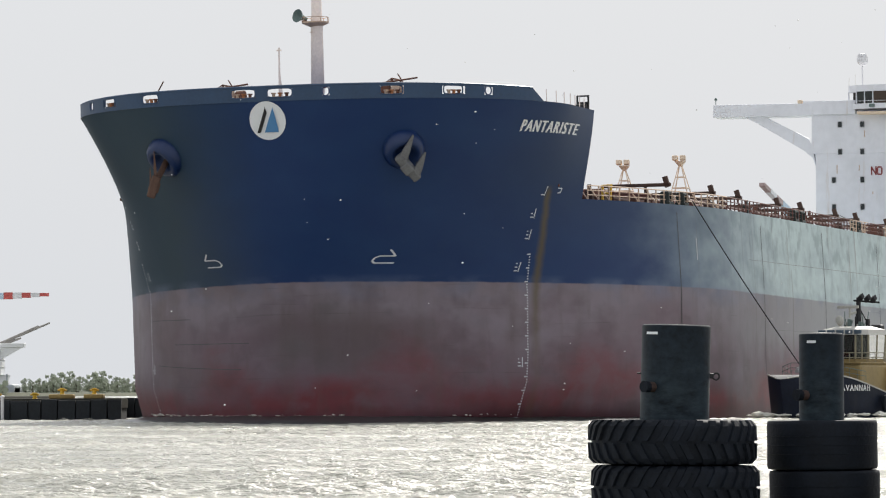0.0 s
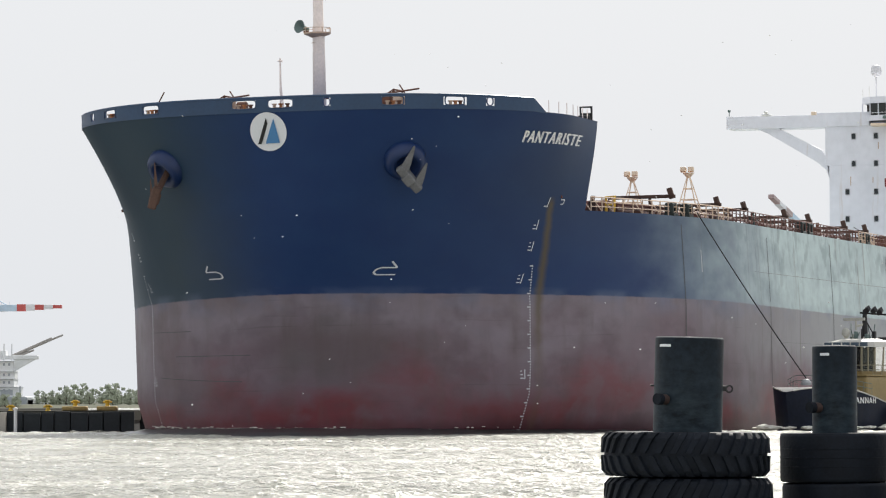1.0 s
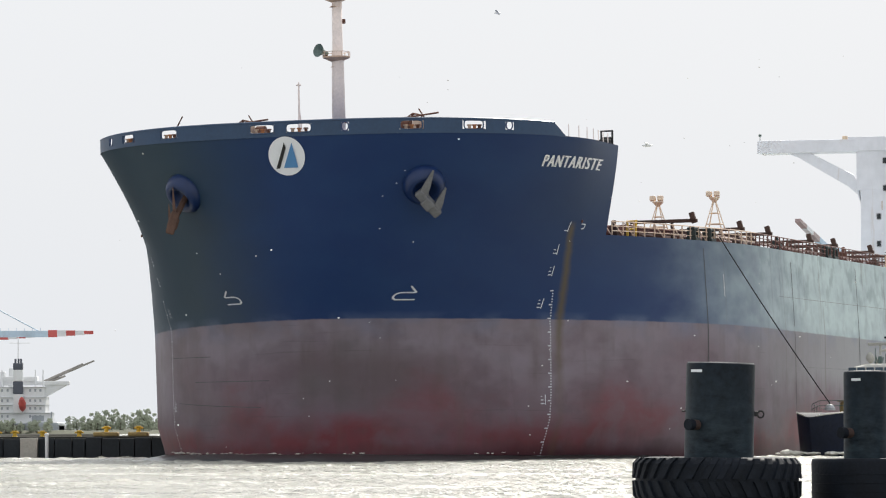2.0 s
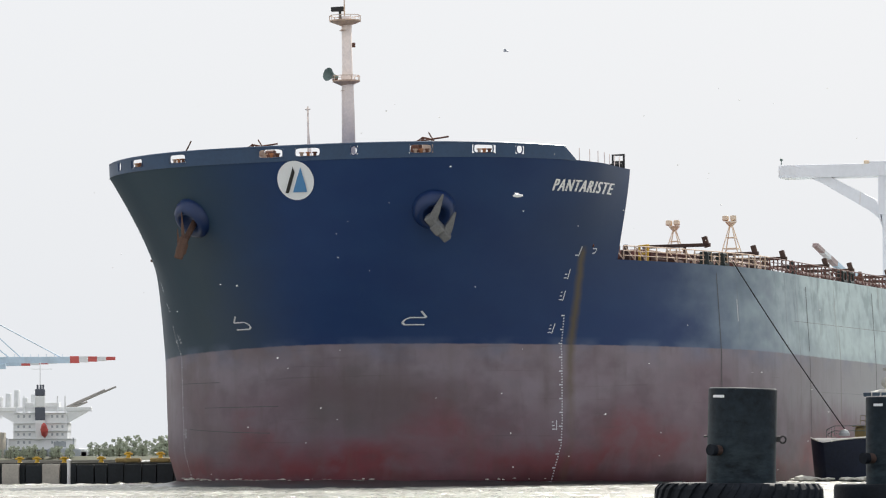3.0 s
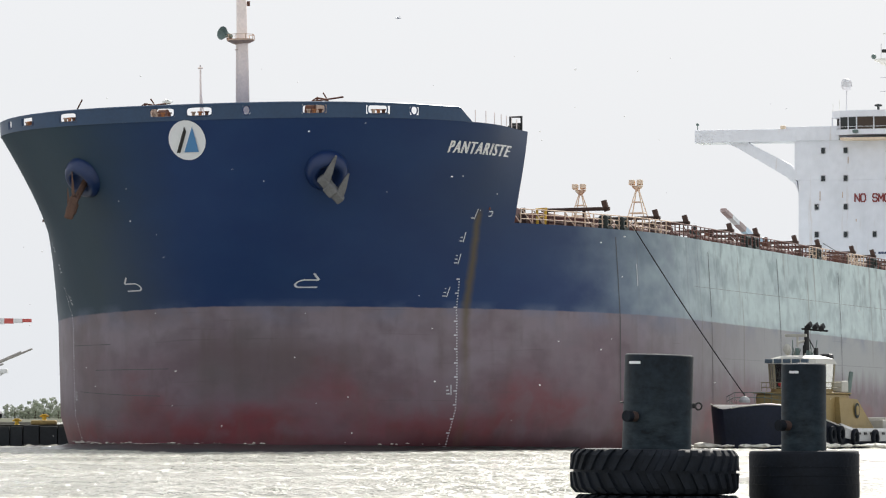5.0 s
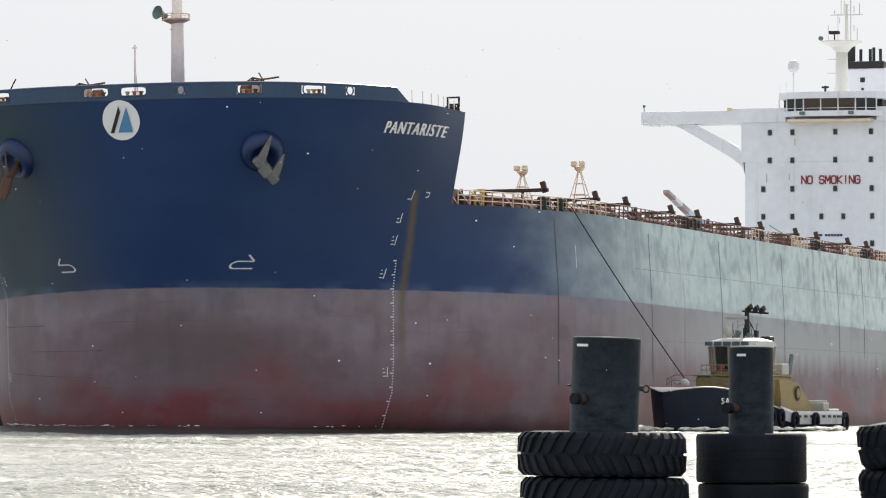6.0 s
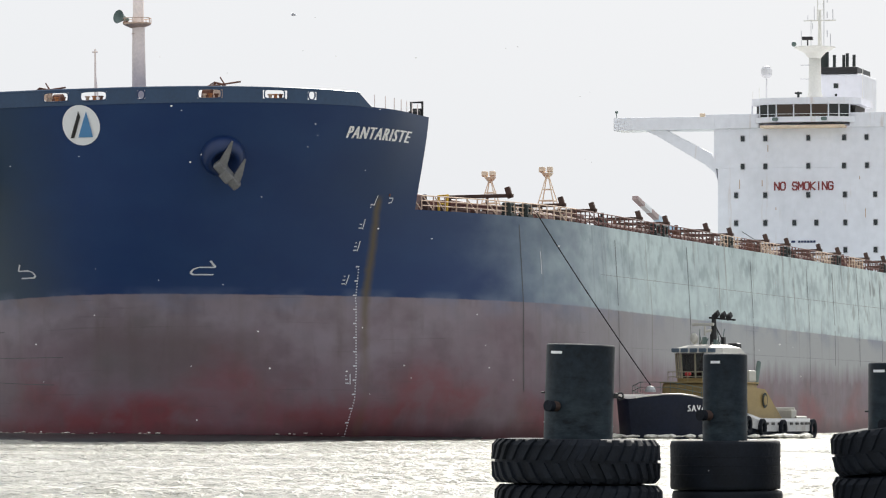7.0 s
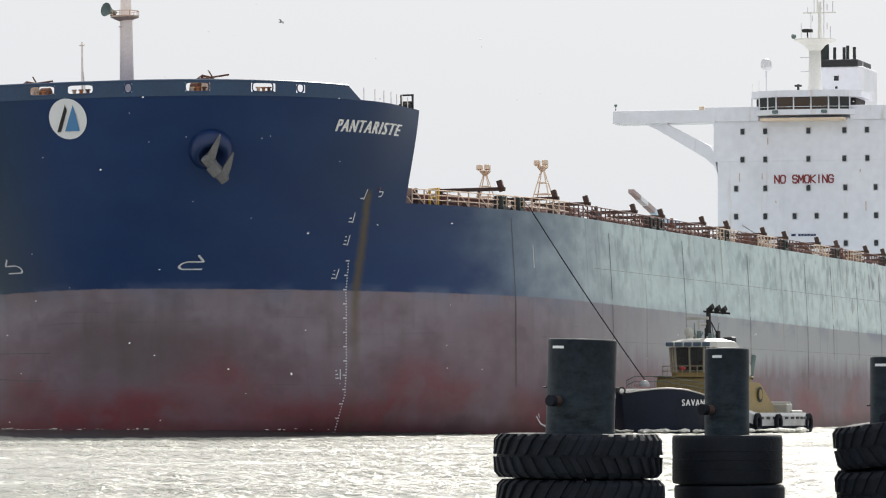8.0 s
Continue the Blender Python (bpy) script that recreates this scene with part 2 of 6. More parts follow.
def hull_material():
    m = bpy.data.materials.new("hull_paint")
    m.use_nodes = True
    n, l = m.node_tree.nodes, m.node_tree.links
    b = n["Principled BSDF"]
    b.inputs["Roughness"].default_value = 0.5
    b.inputs["Specular IOR Level"].default_value = 0.3
    co = n.new("ShaderNodeTexCoord")
    sep = n.new("ShaderNodeSeparateXYZ")
    l.new(co.outputs["Object"], sep.inputs[0])

    def tex(scale, stretch=(1, 1, 1), detail=5.0):
        mp, t = n.new("ShaderNodeMapping"), n.new("ShaderNodeTexNoise")
        mp.inputs["Scale"].default_value = stretch
        t.inputs["Scale"].default_value, t.inputs["Detail"].default_value = scale, detail
        l.new(co.outputs["Object"], mp.inputs[0]), l.new(mp.outputs[0], t.inputs["Vector"])
        return t.outputs[0]

    def rng(v, a, b_, c=0.0, d=1.0):
        r = n.new("ShaderNodeMapRange")
        for i, q in enumerate((a, b_, c, d)):
            r.inputs[1 + i].default_value = q
        l.new(v, r.inputs[0])
        return r.outputs[0]

    def op(o, a, b_):
        r = n.new("ShaderNodeMath")
        r.operation = o
        for i, q in enumerate((a, b_)):
            if isinstance(q, (int, float)):
                r.inputs[i].default_value = q
            else:
                l.new(q, r.inputs[i])
        return r.outputs[0]

    def mix(f, a, b_):
        r = n.new("ShaderNodeMixRGB")
        if isinstance(f, (int, float)):
            r.inputs[0].default_value = f
        else:
            l.new(f, r.inputs[0])
        for i, q in ((1, a), (2, b_)):
            if isinstance(q, tuple):
                r.inputs[i].default_value = (*q, 1)
            else:
                l.new(q, r.inputs[i])
        return r.outputs[0]

    x, y, z = sep.outputs[0], sep.outputs[1], sep.outputs[2]
    # blue topsides, chalked to pale grey along the middle body, in patches and runs
    streak = tex(0.55, (1, 1, 0.16), 7)
    patch = tex(0.5, (0.35, 0.5, 0.8), 8)
    fine = tex(1.6, (0.4, 0.8, 0.8), 8)
    mixn = op("ADD", op("MULTIPLY", streak, 0.20), op("ADD", op("MULTIPLY", patch, 0.50), op("MULTIPLY", fine, 0.35)))
    reach = op("MULTIPLY", op("ADD", rng(x, -24, -68), op("MULTIPLY", op("SUBTRACT", patch, 0.5), 0.5)), rng(x, -22, -36))
    chalk = op("MULTIPLY", rng(reach, 0.0, 0.9), rng(mixn, 0.42, 0.60, 0.80, 1.0))
    blue = mix(rng(patch, 0.35, 0.7), (0.0066, 0.029, 0.110), (0.0092, 0.037, 0.122))
    blue = mix(rng(fine, 0.55, 0.8, 0, 0.15), blue, (0.018, 0.045, 0.10))
    # dark bank's reflection painted in: blue turns slate towards starboard
    slate_reflection = rng(op("ADD", y, op("MULTIPLY", op("SUBTRACT", patch, 0.5), 4.0)), -1.0, -10.0, 0.0, 0.8)
    blue = mix(slate_reflection, blue, (0.021, 0.046, 0.060))
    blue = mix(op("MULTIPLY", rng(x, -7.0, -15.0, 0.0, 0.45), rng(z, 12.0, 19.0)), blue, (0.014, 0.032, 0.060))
    pale = mix(rng(x, -90, -230), (0.50, 0.61, 0.62), (0.68, 0.79, 0.785))
    top = mix(chalk, blue, pale)
    blot = op("MULTIPLY", rng(tex(1.4, (0.42, 0.42, 0.40), 10), 0.49, 0.63, 0, 0.45), rng(x, -26, -50))
    top = mix(op("MULTIPLY", blot, rng(z, 9.5, 15.0, 0.3, 1.0)), top, (0.115, 0.175, 0.20))
    worn = op("MULTIPLY", rng(tex(1.5, (0.45, 0.45, 0.25), 9), 0.57, 0.65, 0, 0.7), rng(x, -100, -190))
    top = mix(worn, top, (0.10, 0.105, 0.10))
    # bottom paint: faded mauve-grey with slime runs, fresh red showing near the water
    low = op("ADD", op("MULTIPLY", z, 0.13), op("MULTIPLY", op("SUBTRACT", tex(0.085, (1, 1, 2.2), 5), 0.5), 2.2))
    red = mix(rng(low, 0.05, 0.55), (0.165, 0.040, 0.050), (0.158, 0.112, 0.138))
    red = mix(rng(op("ADD", low, op("MULTIPLY", streak, 0.25)), 0.75, 1.25), red, (0.205, 0.172, 0.205))
    red = mix(rng(tex(0.13, (1, 1, 1.4), 5), 0.52, 0.70, 0, 0.55), red, (0.105, 0.070, 0.072))
    red = mix(rng(tex(0.7, (1, 1, 0.09), 7), 0.5, 0.75, 0, 0.35), red, (0.115, 0.09, 0.085))
    mott = tex(0.32, (1, 1, 1.5), 9)
    red = mix(rng(mott, 0.50, 0.66, 0, 0.32), red, (0.074, 0.052, 0.062))
    red = mix(rng(mott, 0.44, 0.34, 0, 0.3), red, (0.150, 0.132, 0.158))
    red = mix(rng(tex(0.9, (1, 1, 0.35), 8), 0.58, 0.70, 0, 0.22), red, (0.085, 0.060, 0.058))
    # olive smudge where the anchor chains have rubbed at the forefoot
    ey, ez = op("MULTIPLY", op("SUBTRACT", y, 2.8), 0.17), op("MULTIPLY", op("SUBTRACT", z, 6.5), 0.42)
    smudge = op("ADD", op("ADD", op("MULTIPLY", ey, ey), op("MULTIPLY", ez, ez)), op("MULTIPLY", op("SUBTRACT", mott, 0.5), 3.0))
    red = mix(op("MULTIPLY", rng(smudge, 1.4, 0.0, 0, 0.5), rng(x, -14, -8)), red, (0.070, 0.056, 0.050))
    band = op("MULTIPLY", rng(x, -34, -95), rng(op("ADD", z, op("MULTIPLY", streak, 3.0)), 6.2, 8.2))
    red = mix(band, red, (0.32, 0.335, 0.35))
    # horizontal plate scuffs
    red = mix(rng(tex(0.5, (0.25, 0.25, 9), 4), 0.66, 0.72, 0, 0.25), red, (0.07, 0.055, 0.055))
    line = op("ADD", 10.15, op("ADD", op("MULTIPLY", op("ADD", x, 30), 0.006), op("ADD", op("SUBTRACT", 0.08, op("MULTIPLY", op("MAXIMUM", y, 0.0), 0.003)), op("MULTIPLY", op("MINIMUM", y, 0.0), 0.007))))
    wavy = op("MULTIPLY", op("SUBTRACT", fine, 0.5), 0.12)
    col = mix(rng(op("ADD", op("SUBTRACT", z, line), wavy), -0.05, 0.05), red, top)
    # scale line where the wind rubs: pale haze along the top of the bottom paint
    scale_ = op("MULTIPLY", rng(op("SUBTRACT", z, line), -1.6, -0.1), rng(op("SUBTRACT", z, line), 0.6, 0.0))
    col = mix(op("MULTIPLY", scale_, rng(patch, 0.45, 0.65, 0, 0.55)), col, (0.13, 0.16, 0.25))
    # wet, slimed belt just over the water
    wet = rng(op("ADD", z, op("MULTIPLY", op("SUBTRACT", tex(0.4, (1, 1, 1), 6), 0.5), 1.6)), 1.5, 0.3, 0, 0.75)
    col = mix(wet, col, (0.050, 0.016, 0.022))
    # rust run below the scupper beside the draught marks
    centre = op("ADD", 16.85, op("MULTIPLY", op("SUBTRACT", op("MAXIMUM", z, 10.0), 6), -0.16))
    dist = op("ABSOLUTE", op("ADD", op("ADD", x, centre), op("MULTIPLY", op("SUBTRACT", fine, 0.5), 0.35)), 0.0)
    run = op("MULTIPLY", op("MULTIPLY", rng(dist, 0.5, 0.05), rng(z, 17.45, 16.9)), rng(z, 4.0, 11.0, 0.2, 0.8))
    run = op("MULTIPLY", run, rng(y, 0.0, 0.1))
    col = mix(run, col, (0.105, 0.078, 0.035))
    # thin rust runs from the deck edge and seams
    runs = op("MULTIPLY", rng(tex(1.1, (1, 1, 0.04), 6), 0.62, 0.72, 0, 0.5), rng(x, -28, -45))
    col = mix(runs, col, (0.11, 0.085, 0.07))
    l.new(col, b.inputs["Base Color"])
    bu = n.new("ShaderNodeBump")
    bu.inputs["Strength"].default_value, bu.inputs["Distance"].default_value = 0.25, 0.06
    l.new(tex(0.5, (1, 1, 1), 3), bu.inputs["Height"])
    l.new(bu.outputs[0], b.inputs["Normal"])
    return m


HULL = hull_material()


def hull_mesh():
    bm = bmesh.new()
    low = [-3, -1.5, 0, 1, 2, 3, 4.5, 6, 8, 10, 12, 13.5, 15, DECK_Z]
    high = [17.5, 18.5, 19.5, 20.5, 21.5, 22.4, FC_Z]
    nb = 34
    grid = {}

    def vert(key, a, p, z):
        if key not in grid:
            grid[key] = bm.verts.new((-a, p, z))
        return grid[key]

    mids = [BREAK_A + 2 * i for i in range(1, 16)] + [60, 90, 120, 150, 180, 210, 240, 255, 265, 275, 284, STERN_A]
    for side in (1, -1):
        cols = []
        for j, z in enumerate(low + high):
            w = max(0.0, (z - DECK_Z) / (FC_Z - DECK_Z))
            s = stem_at(DECK_Z + w * (FC_Z + sheer(0) - DECK_Z)) if w else stem_at(z)
            end = BREAK_A - 0.75 + 1.25 * w ** 2.5      # the break sweeps aft towards its top
            row = []
            for i in range(nb + 1):
                a = s + (end - s) * (i / nb) ** 2
                zz = z + w * sheer(a)
                row.append(vert(("c", j) if i == 0 else (side, j, i), a, 0 if i == 0 else side * half(a, zz), zz))
            if z <= DECK_Z:
                for k, a in enumerate(mids):
                    row.append(vert((side, j, nb + 1 + k), a, side * half(a, z), z))
            cols.append(row)
        for r0, r1 in zip(cols, cols[1:]):
            for i in range(min(len(r0), len(r1)) - 1):
                f = (r0[i], r0[i + 1], r1[i + 1], r1[i])
                bm.faces.new(f if side == -1 else tuple(reversed(f)))
        cols_side = cols
        if side == 1:
            port = cols
    star = cols_side
    # transom, main deck, break bulkhead, forecastle deck
    for r0, r1, s0, s1 in zip(port[:len(low)], port[1:len(low)], star, star[1:]):
        bm.faces.new((r0[-1], s0[-1], s1[-1], r1[-1]))
    d, e = port[len(low) - 1], star[len(low) - 1]
    for i in range(nb, len(d) - 1):
        bm.faces.new((d[i], d[i + 1], e[i + 1], e[i]))
    for j in range(len(low) - 1, len(low) + len(high) - 1):
        bm.faces.new((port[j][nb], star[j][nb], star[j + 1][nb], port[j + 1][nb]))
    d, e = port[-1], star[-1]
    bm.faces.new((d[0], d[1], e[1]))
    for i in range(1, nb):
        bm.faces.new((d[i], d[i + 1], e[i + 1], e[i]))
    bmesh.ops.recalc_face_normals(bm, faces=bm.faces)
    return bm


ship = empty("bulk_carrier", ship_pose(0), "blue bulk carrier with red bottom paint, riding high in ballast", "ship")
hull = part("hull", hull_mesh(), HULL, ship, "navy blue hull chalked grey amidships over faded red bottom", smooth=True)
hull.data.set_sharp_from_angle(angle=radians(35))


# ---- fittings laid on the hull ----
def aft_of(p, z):
    """Distance aft at which the hull is p wide to one side at height z."""
    lo, hi = stem_at(z), 60.0
    for _ in range(40):
        mid = (lo + hi) / 2
        if half(mid, FC_Z + sheer(mid) if z == FC_Z else z) < abs(p):
            lo = mid
        else:
            hi = mid
    return hi


def skin(a, side, z, off=0.0):
    """Point and outward normal on the hull's skin."""
    e = 0.05
    p = half(a, z)
    ta = Vector((-2 * e, side * (half(a + e, z) - half(max(a - e, stem_at(z)), z)), 0))
    tz = Vector((0, side * (half(a, z + e) - half(a, z - e)), 2 * e))
    n = ta.cross(tz) * -side
    if n.length < 1e-9:
        n = Vector((1, 0, 0))
    n.normalize()
    if n.y * side < -1e-6:
        n = -n
    return Vector((-a, side * p, z)) + n * off, n


def nose(p, z, off=0.03):
    """A point on the bluff bow, found by its distance p from the centreline."""
    a = aft_of(p, z)
    q, n = skin(max(a, stem_at(z) + 0.02), 1 if p >= 0 else -1, z)
    q = Vector((-a, p, z))
    return q + (n + Vector((0.5, 0, 0))).normalized() * off


def skin_strip(bm, pts, w, side, off=0.03, step=0.5):
    """A painted line of width w along (a, z) points on the skin."""
    for (a0, z0), (a1, z1) in zip(pts, pts[1:]):
        d = Vector((a1 - a0, z1 - z0))
        n = max(1, int(d.length / step))
        o = Vector((-d.y, d.x)).normalized() * w / 2
        row = []
        for i in range(n + 1):
            c = Vector((a0, z0)) + d * (i / n)
            row.append([bm.verts.new(skin(c.x + s * o.x, side, c.y + s * o.y, off)[0]) for s in (-1, 1)])
        for r0, r1 in zip(row, row[1:]):
            bm.faces.new((r0[0], r1[0], r1[1], r0[1]))
    return bm


def text_bmesh(body, size, shear=0.0):
    cu = bpy.data.curves.new("lettering", "FONT")
    cu.body, cu.size, cu.shear, cu.resolution_u, cu.space_character = body, size, shear, 3, 1.22
    ob = bpy.data.objects.new("lettering", cu)
    scene.collection.objects.link(ob)
    bpy.context.view_layer.update()
    me = bpy.data.meshes.new_from_object(ob.evaluated_get(bpy.context.evaluated_depsgraph_get()))
    bpy.data.objects.remove(ob)
    bm = bmesh.new()
    bm.from_mesh(me)
    return bm


def bold(bm, d):
    """Widens letters by doubling them sideways."""
    g = bmesh.ops.duplicate(bm, geom=bm.verts[:] + bm.edges[:] + bm.faces[:])
    bmesh.ops.translate(bm, vec=(d, 0, 0.004), verts=[q for q in g["geom"] if isinstance(q, bmesh.types.BMVert)])
    return bm


def ship_name():
    """Letters set upright on the flared bow, evenly spaced as a sign painter squares them off from ahead."""
    bm = bold(text_bmesh("PANTARISTE", 1.0), 0.11)
    xs = [v.co.x for v in bm.verts]
    ys = [v.co.y for v in bm.verts]
    x0, x1, y0, y1 = min(xs), max(xs), min(ys), max(ys)
    for v in bm.verts:
        u, w = (v.co.x - x0) / (x1 - x0), (v.co.y - y0) / (y1 - y0)
        z, goal = 21.08 + 0.82 * w, 17.95 + 4.3 * u + 0.32 * w
        lo, hi = 3.0, 20.0
        for _ in range(30):
            a = (lo + hi) / 2
            if 0.28 * a + 0.96 * half(a, z) < goal:
                lo = a
            else:
                hi = a
        v.co = skin(a, 1, z, 0.035 + v.co.z)[0]
    part("name_lettering", bm, MARKBRIGHT, ship, "white capital letters of the ship's name")


MARKBRIGHT = material("lettering_white", (0.78, 0.79, 0.8), 0.55, var=0.1, scale=2.0)


def logo():
    cp, cz, r = -0.22, 21.93, 1.36

    def disc(bm, pts, off):
        bm.faces.new([bm.verts.new(nose(cp + x * r, cz + y * r, off)) for x, y in pts])
        return bm

    bm = bmesh.new()
    rings = [[bm.verts.new(nose(cp + k / 6 * r * math.cos(2 * math.pi * i / 40), cz + k / 6 * r * math.sin(2 * math.pi * i / 40), 0.05)) for i in range(40)] for k in range(1, 7)]
    bm.faces.new(rings[0])
    for q0, q1 in zip(rings, rings[1:]):
        for i in range(40):
            bm.faces.new((q0[i], q0[(i + 1) % 40], q1[(i + 1) % 40], q1[i]))
    badge = part("bow_badge", bm, LOGOWHITE, ship, "white disc with a dark bar and a blue triangle")
    part("bar", disc(bmesh.new(), [(-0.62, -0.62), (-0.42, -0.62), (0.02, 0.42), (-0.06, 0.72), (-0.14, 0.5)], 0.11), BLACK, badge)
    part("triangle", disc(bmesh.new(), [(-0.2, -0.6), (0.2, -0.6), (0.58, -0.6), (0.52, -0.2), (0.36, 0.68), (0.1, 0.1)], 0.11), LOGOBLUE, badge)


def draught_marks(side):
    for k in range(61):
        z = 0.35 + 0.2 * k
        am = 15.25 + 0.08 * max(0, 1 - z / 3) + 0.06 * min(z, 5) - 0.24 * max(0, z - 9.8)
        big = k % 5 == 0
        bm = skin_strip(bmesh.new(), [(am - (0.28 if big else 0.1), z), (am, z)], 0.085, side)
        part("draught_mark", bm, MARKWHITE, ship)
    # legends beside the scale, too worn to read
    for a, z, rows in ((14.1, 11.4, 3), (14.15, 13.75, 3), (14.05, 15.3, 2), (14.5, 16.95, 1), (14.8, 4.4, 3)):
        for k in range(rows):
            bm = skin_strip(bmesh.new(), [(a - 0.12, z + 0.26 * k - 0.26), (a + 0.16 - 0.08 * k, z + 0.26 * k - 0.26)], 0.07, side)
            part("legend_bar", bm, MARKWHITE, ship)
        bm = skin_strip(bmesh.new(), [(a + 0.24, z - 0.34), (a + 0.24, z + 0.38)], 0.07, side)
        part("legend_bar", bm, MARKWHITE, ship)
    bm = skin_strip(bmesh.new(), [(16.0, 17.2), (16.45, 17.2), (16.4, 16.9), (16.1, 16.85)], 0.08, side)
    part("legend_bar", bm, MARKWHITE, ship)
    # bulb warning mark
    bm = bmesh.new()
    b = 5.3 if side > 0 else 5.0
    dz = 0.15
    skin_strip(bm, [(b + da, z + dz) for da, z in ((1.0, 11.55), (0.15, 11.55), (0, 11.7), (0.03, 11.92), (0.2, 12.05), (0.9, 12.05), (0.5, 12.5))], 0.09, side, step=0.2)
    part("bulb_mark", bm, MARKWHITE, ship)


def scupper(side):
    bm = bmesh.new()
    y = side * half(16.0, 17.4)
    box(bm, -16.05, -15.9, y - 0.1, y + 0.05, 17.3, 17.5, 0.03)
    part("scupper", bm, RUST, ship)


ANCHOR_A = 3.23


def anchor_set(side):
    a, z = (ANCHOR_A, 19.7)
    c, n = skin(a, side, z)
    t = Vector((-n.y * side, n.x * side, 0)).normalized()
    if t.x > 0:
        t = -t                                # along the skin, aft
    up = Vector((0, 0, 1))
    m = Matrix.Translation(c - n * 0.35) @ (n + Vector((0, 0, -0.25))).to_track_quat("Z", "Y").to_matrix().to_4x4()
    bm = lathe(bmesh.new(), [(1.6, -0.5), (1.55, 0.3), (1.42, 0.7), (1.2, 0.95), (0.95, 1.0), (0.75, 0.85), (0.55, 0.4)], 40, m)
    bolster = part("anchor_bolster", bm, NAVY, ship, "domed blue anchor bolster", smooth=True)
    if side > 0:
        f = (up * 0.86 + t * 0.22 + n * 0.42).normalized()   # the way the flukes point
        top, low = c + n * 0.75 - t * 0.6 - up * 0.15, c + n * 0.35 + t * 0.95 - up * 2.0
    else:
        f = (up * 0.95 - t * 0.05 + n * 0.1).normalized()     # this one hangs turned edge-on to the stem
        top, low = c + n * 1.0 - t * 0.1 - up * 0.9, c + n * 1.3 + t * 0.35 - up * 2.3
    k = (low - top).normalized()
    s = f.cross(k).normalized()
    f2 = k.cross(s).normalized()
    basis = Matrix((k, s, f2)).transposed().to_4x4()
    L = (low - top).length
    bm = box(bmesh.new(), -L / 2, L / 2, *((-0.32, 0.32) if side > 0 else (-0.5, 0.5)), -0.32, 0.32, 0.12, Matrix.Translation((top + low) / 2) @ basis)
    box(bm, -0.42, 0.42, -0.42, 0.42, -0.42, 0.36, 0.12, Matrix.Translation((top + low) / 2) @ basis)
    steel = ANCHOR if side > 0 else RUSTDARK
    crown = part("anchor", bm, steel, ship, "weathered grey stockless anchor housed in its bolster")
    for q, ln in ((0.22, 2.2), (0.86, 2.0)):
        o = top + k * L * q
        bm = bmesh.new()
        prof = [(-0.36, 0.0), (0.34, 0.0), (0.30, 0.5 * ln), (0.10, ln), (-0.04, ln * 0.97), (-0.26, 0.4 * ln)]
        lo_, hi_ = [], []
        for x, y in prof:
            th = 0.22 * (1 - 0.7 * y / ln)
            b_ = o + k * x + f * y
            lo_.append(bm.verts.new(b_ - s * th))
            hi_.append(bm.verts.new(b_ + s * th))
        bm.faces.new(lo_), bm.faces.new(list(reversed(hi_)))
        for i in range(len(prof)):
            j = (i + 1) % len(prof)
            bm.faces.new((lo_[i], hi_[i], hi_[j], lo_[j]))
        bmesh.ops.recalc_face_normals(bm, faces=bm.faces)
        part("fluke", bm, steel, crown)
    bm = rod(bmesh.new(), (top + low) / 2, c - n * 0.8 + up * 0.2, 0.22)
    part("shank", bm, steel, crown)


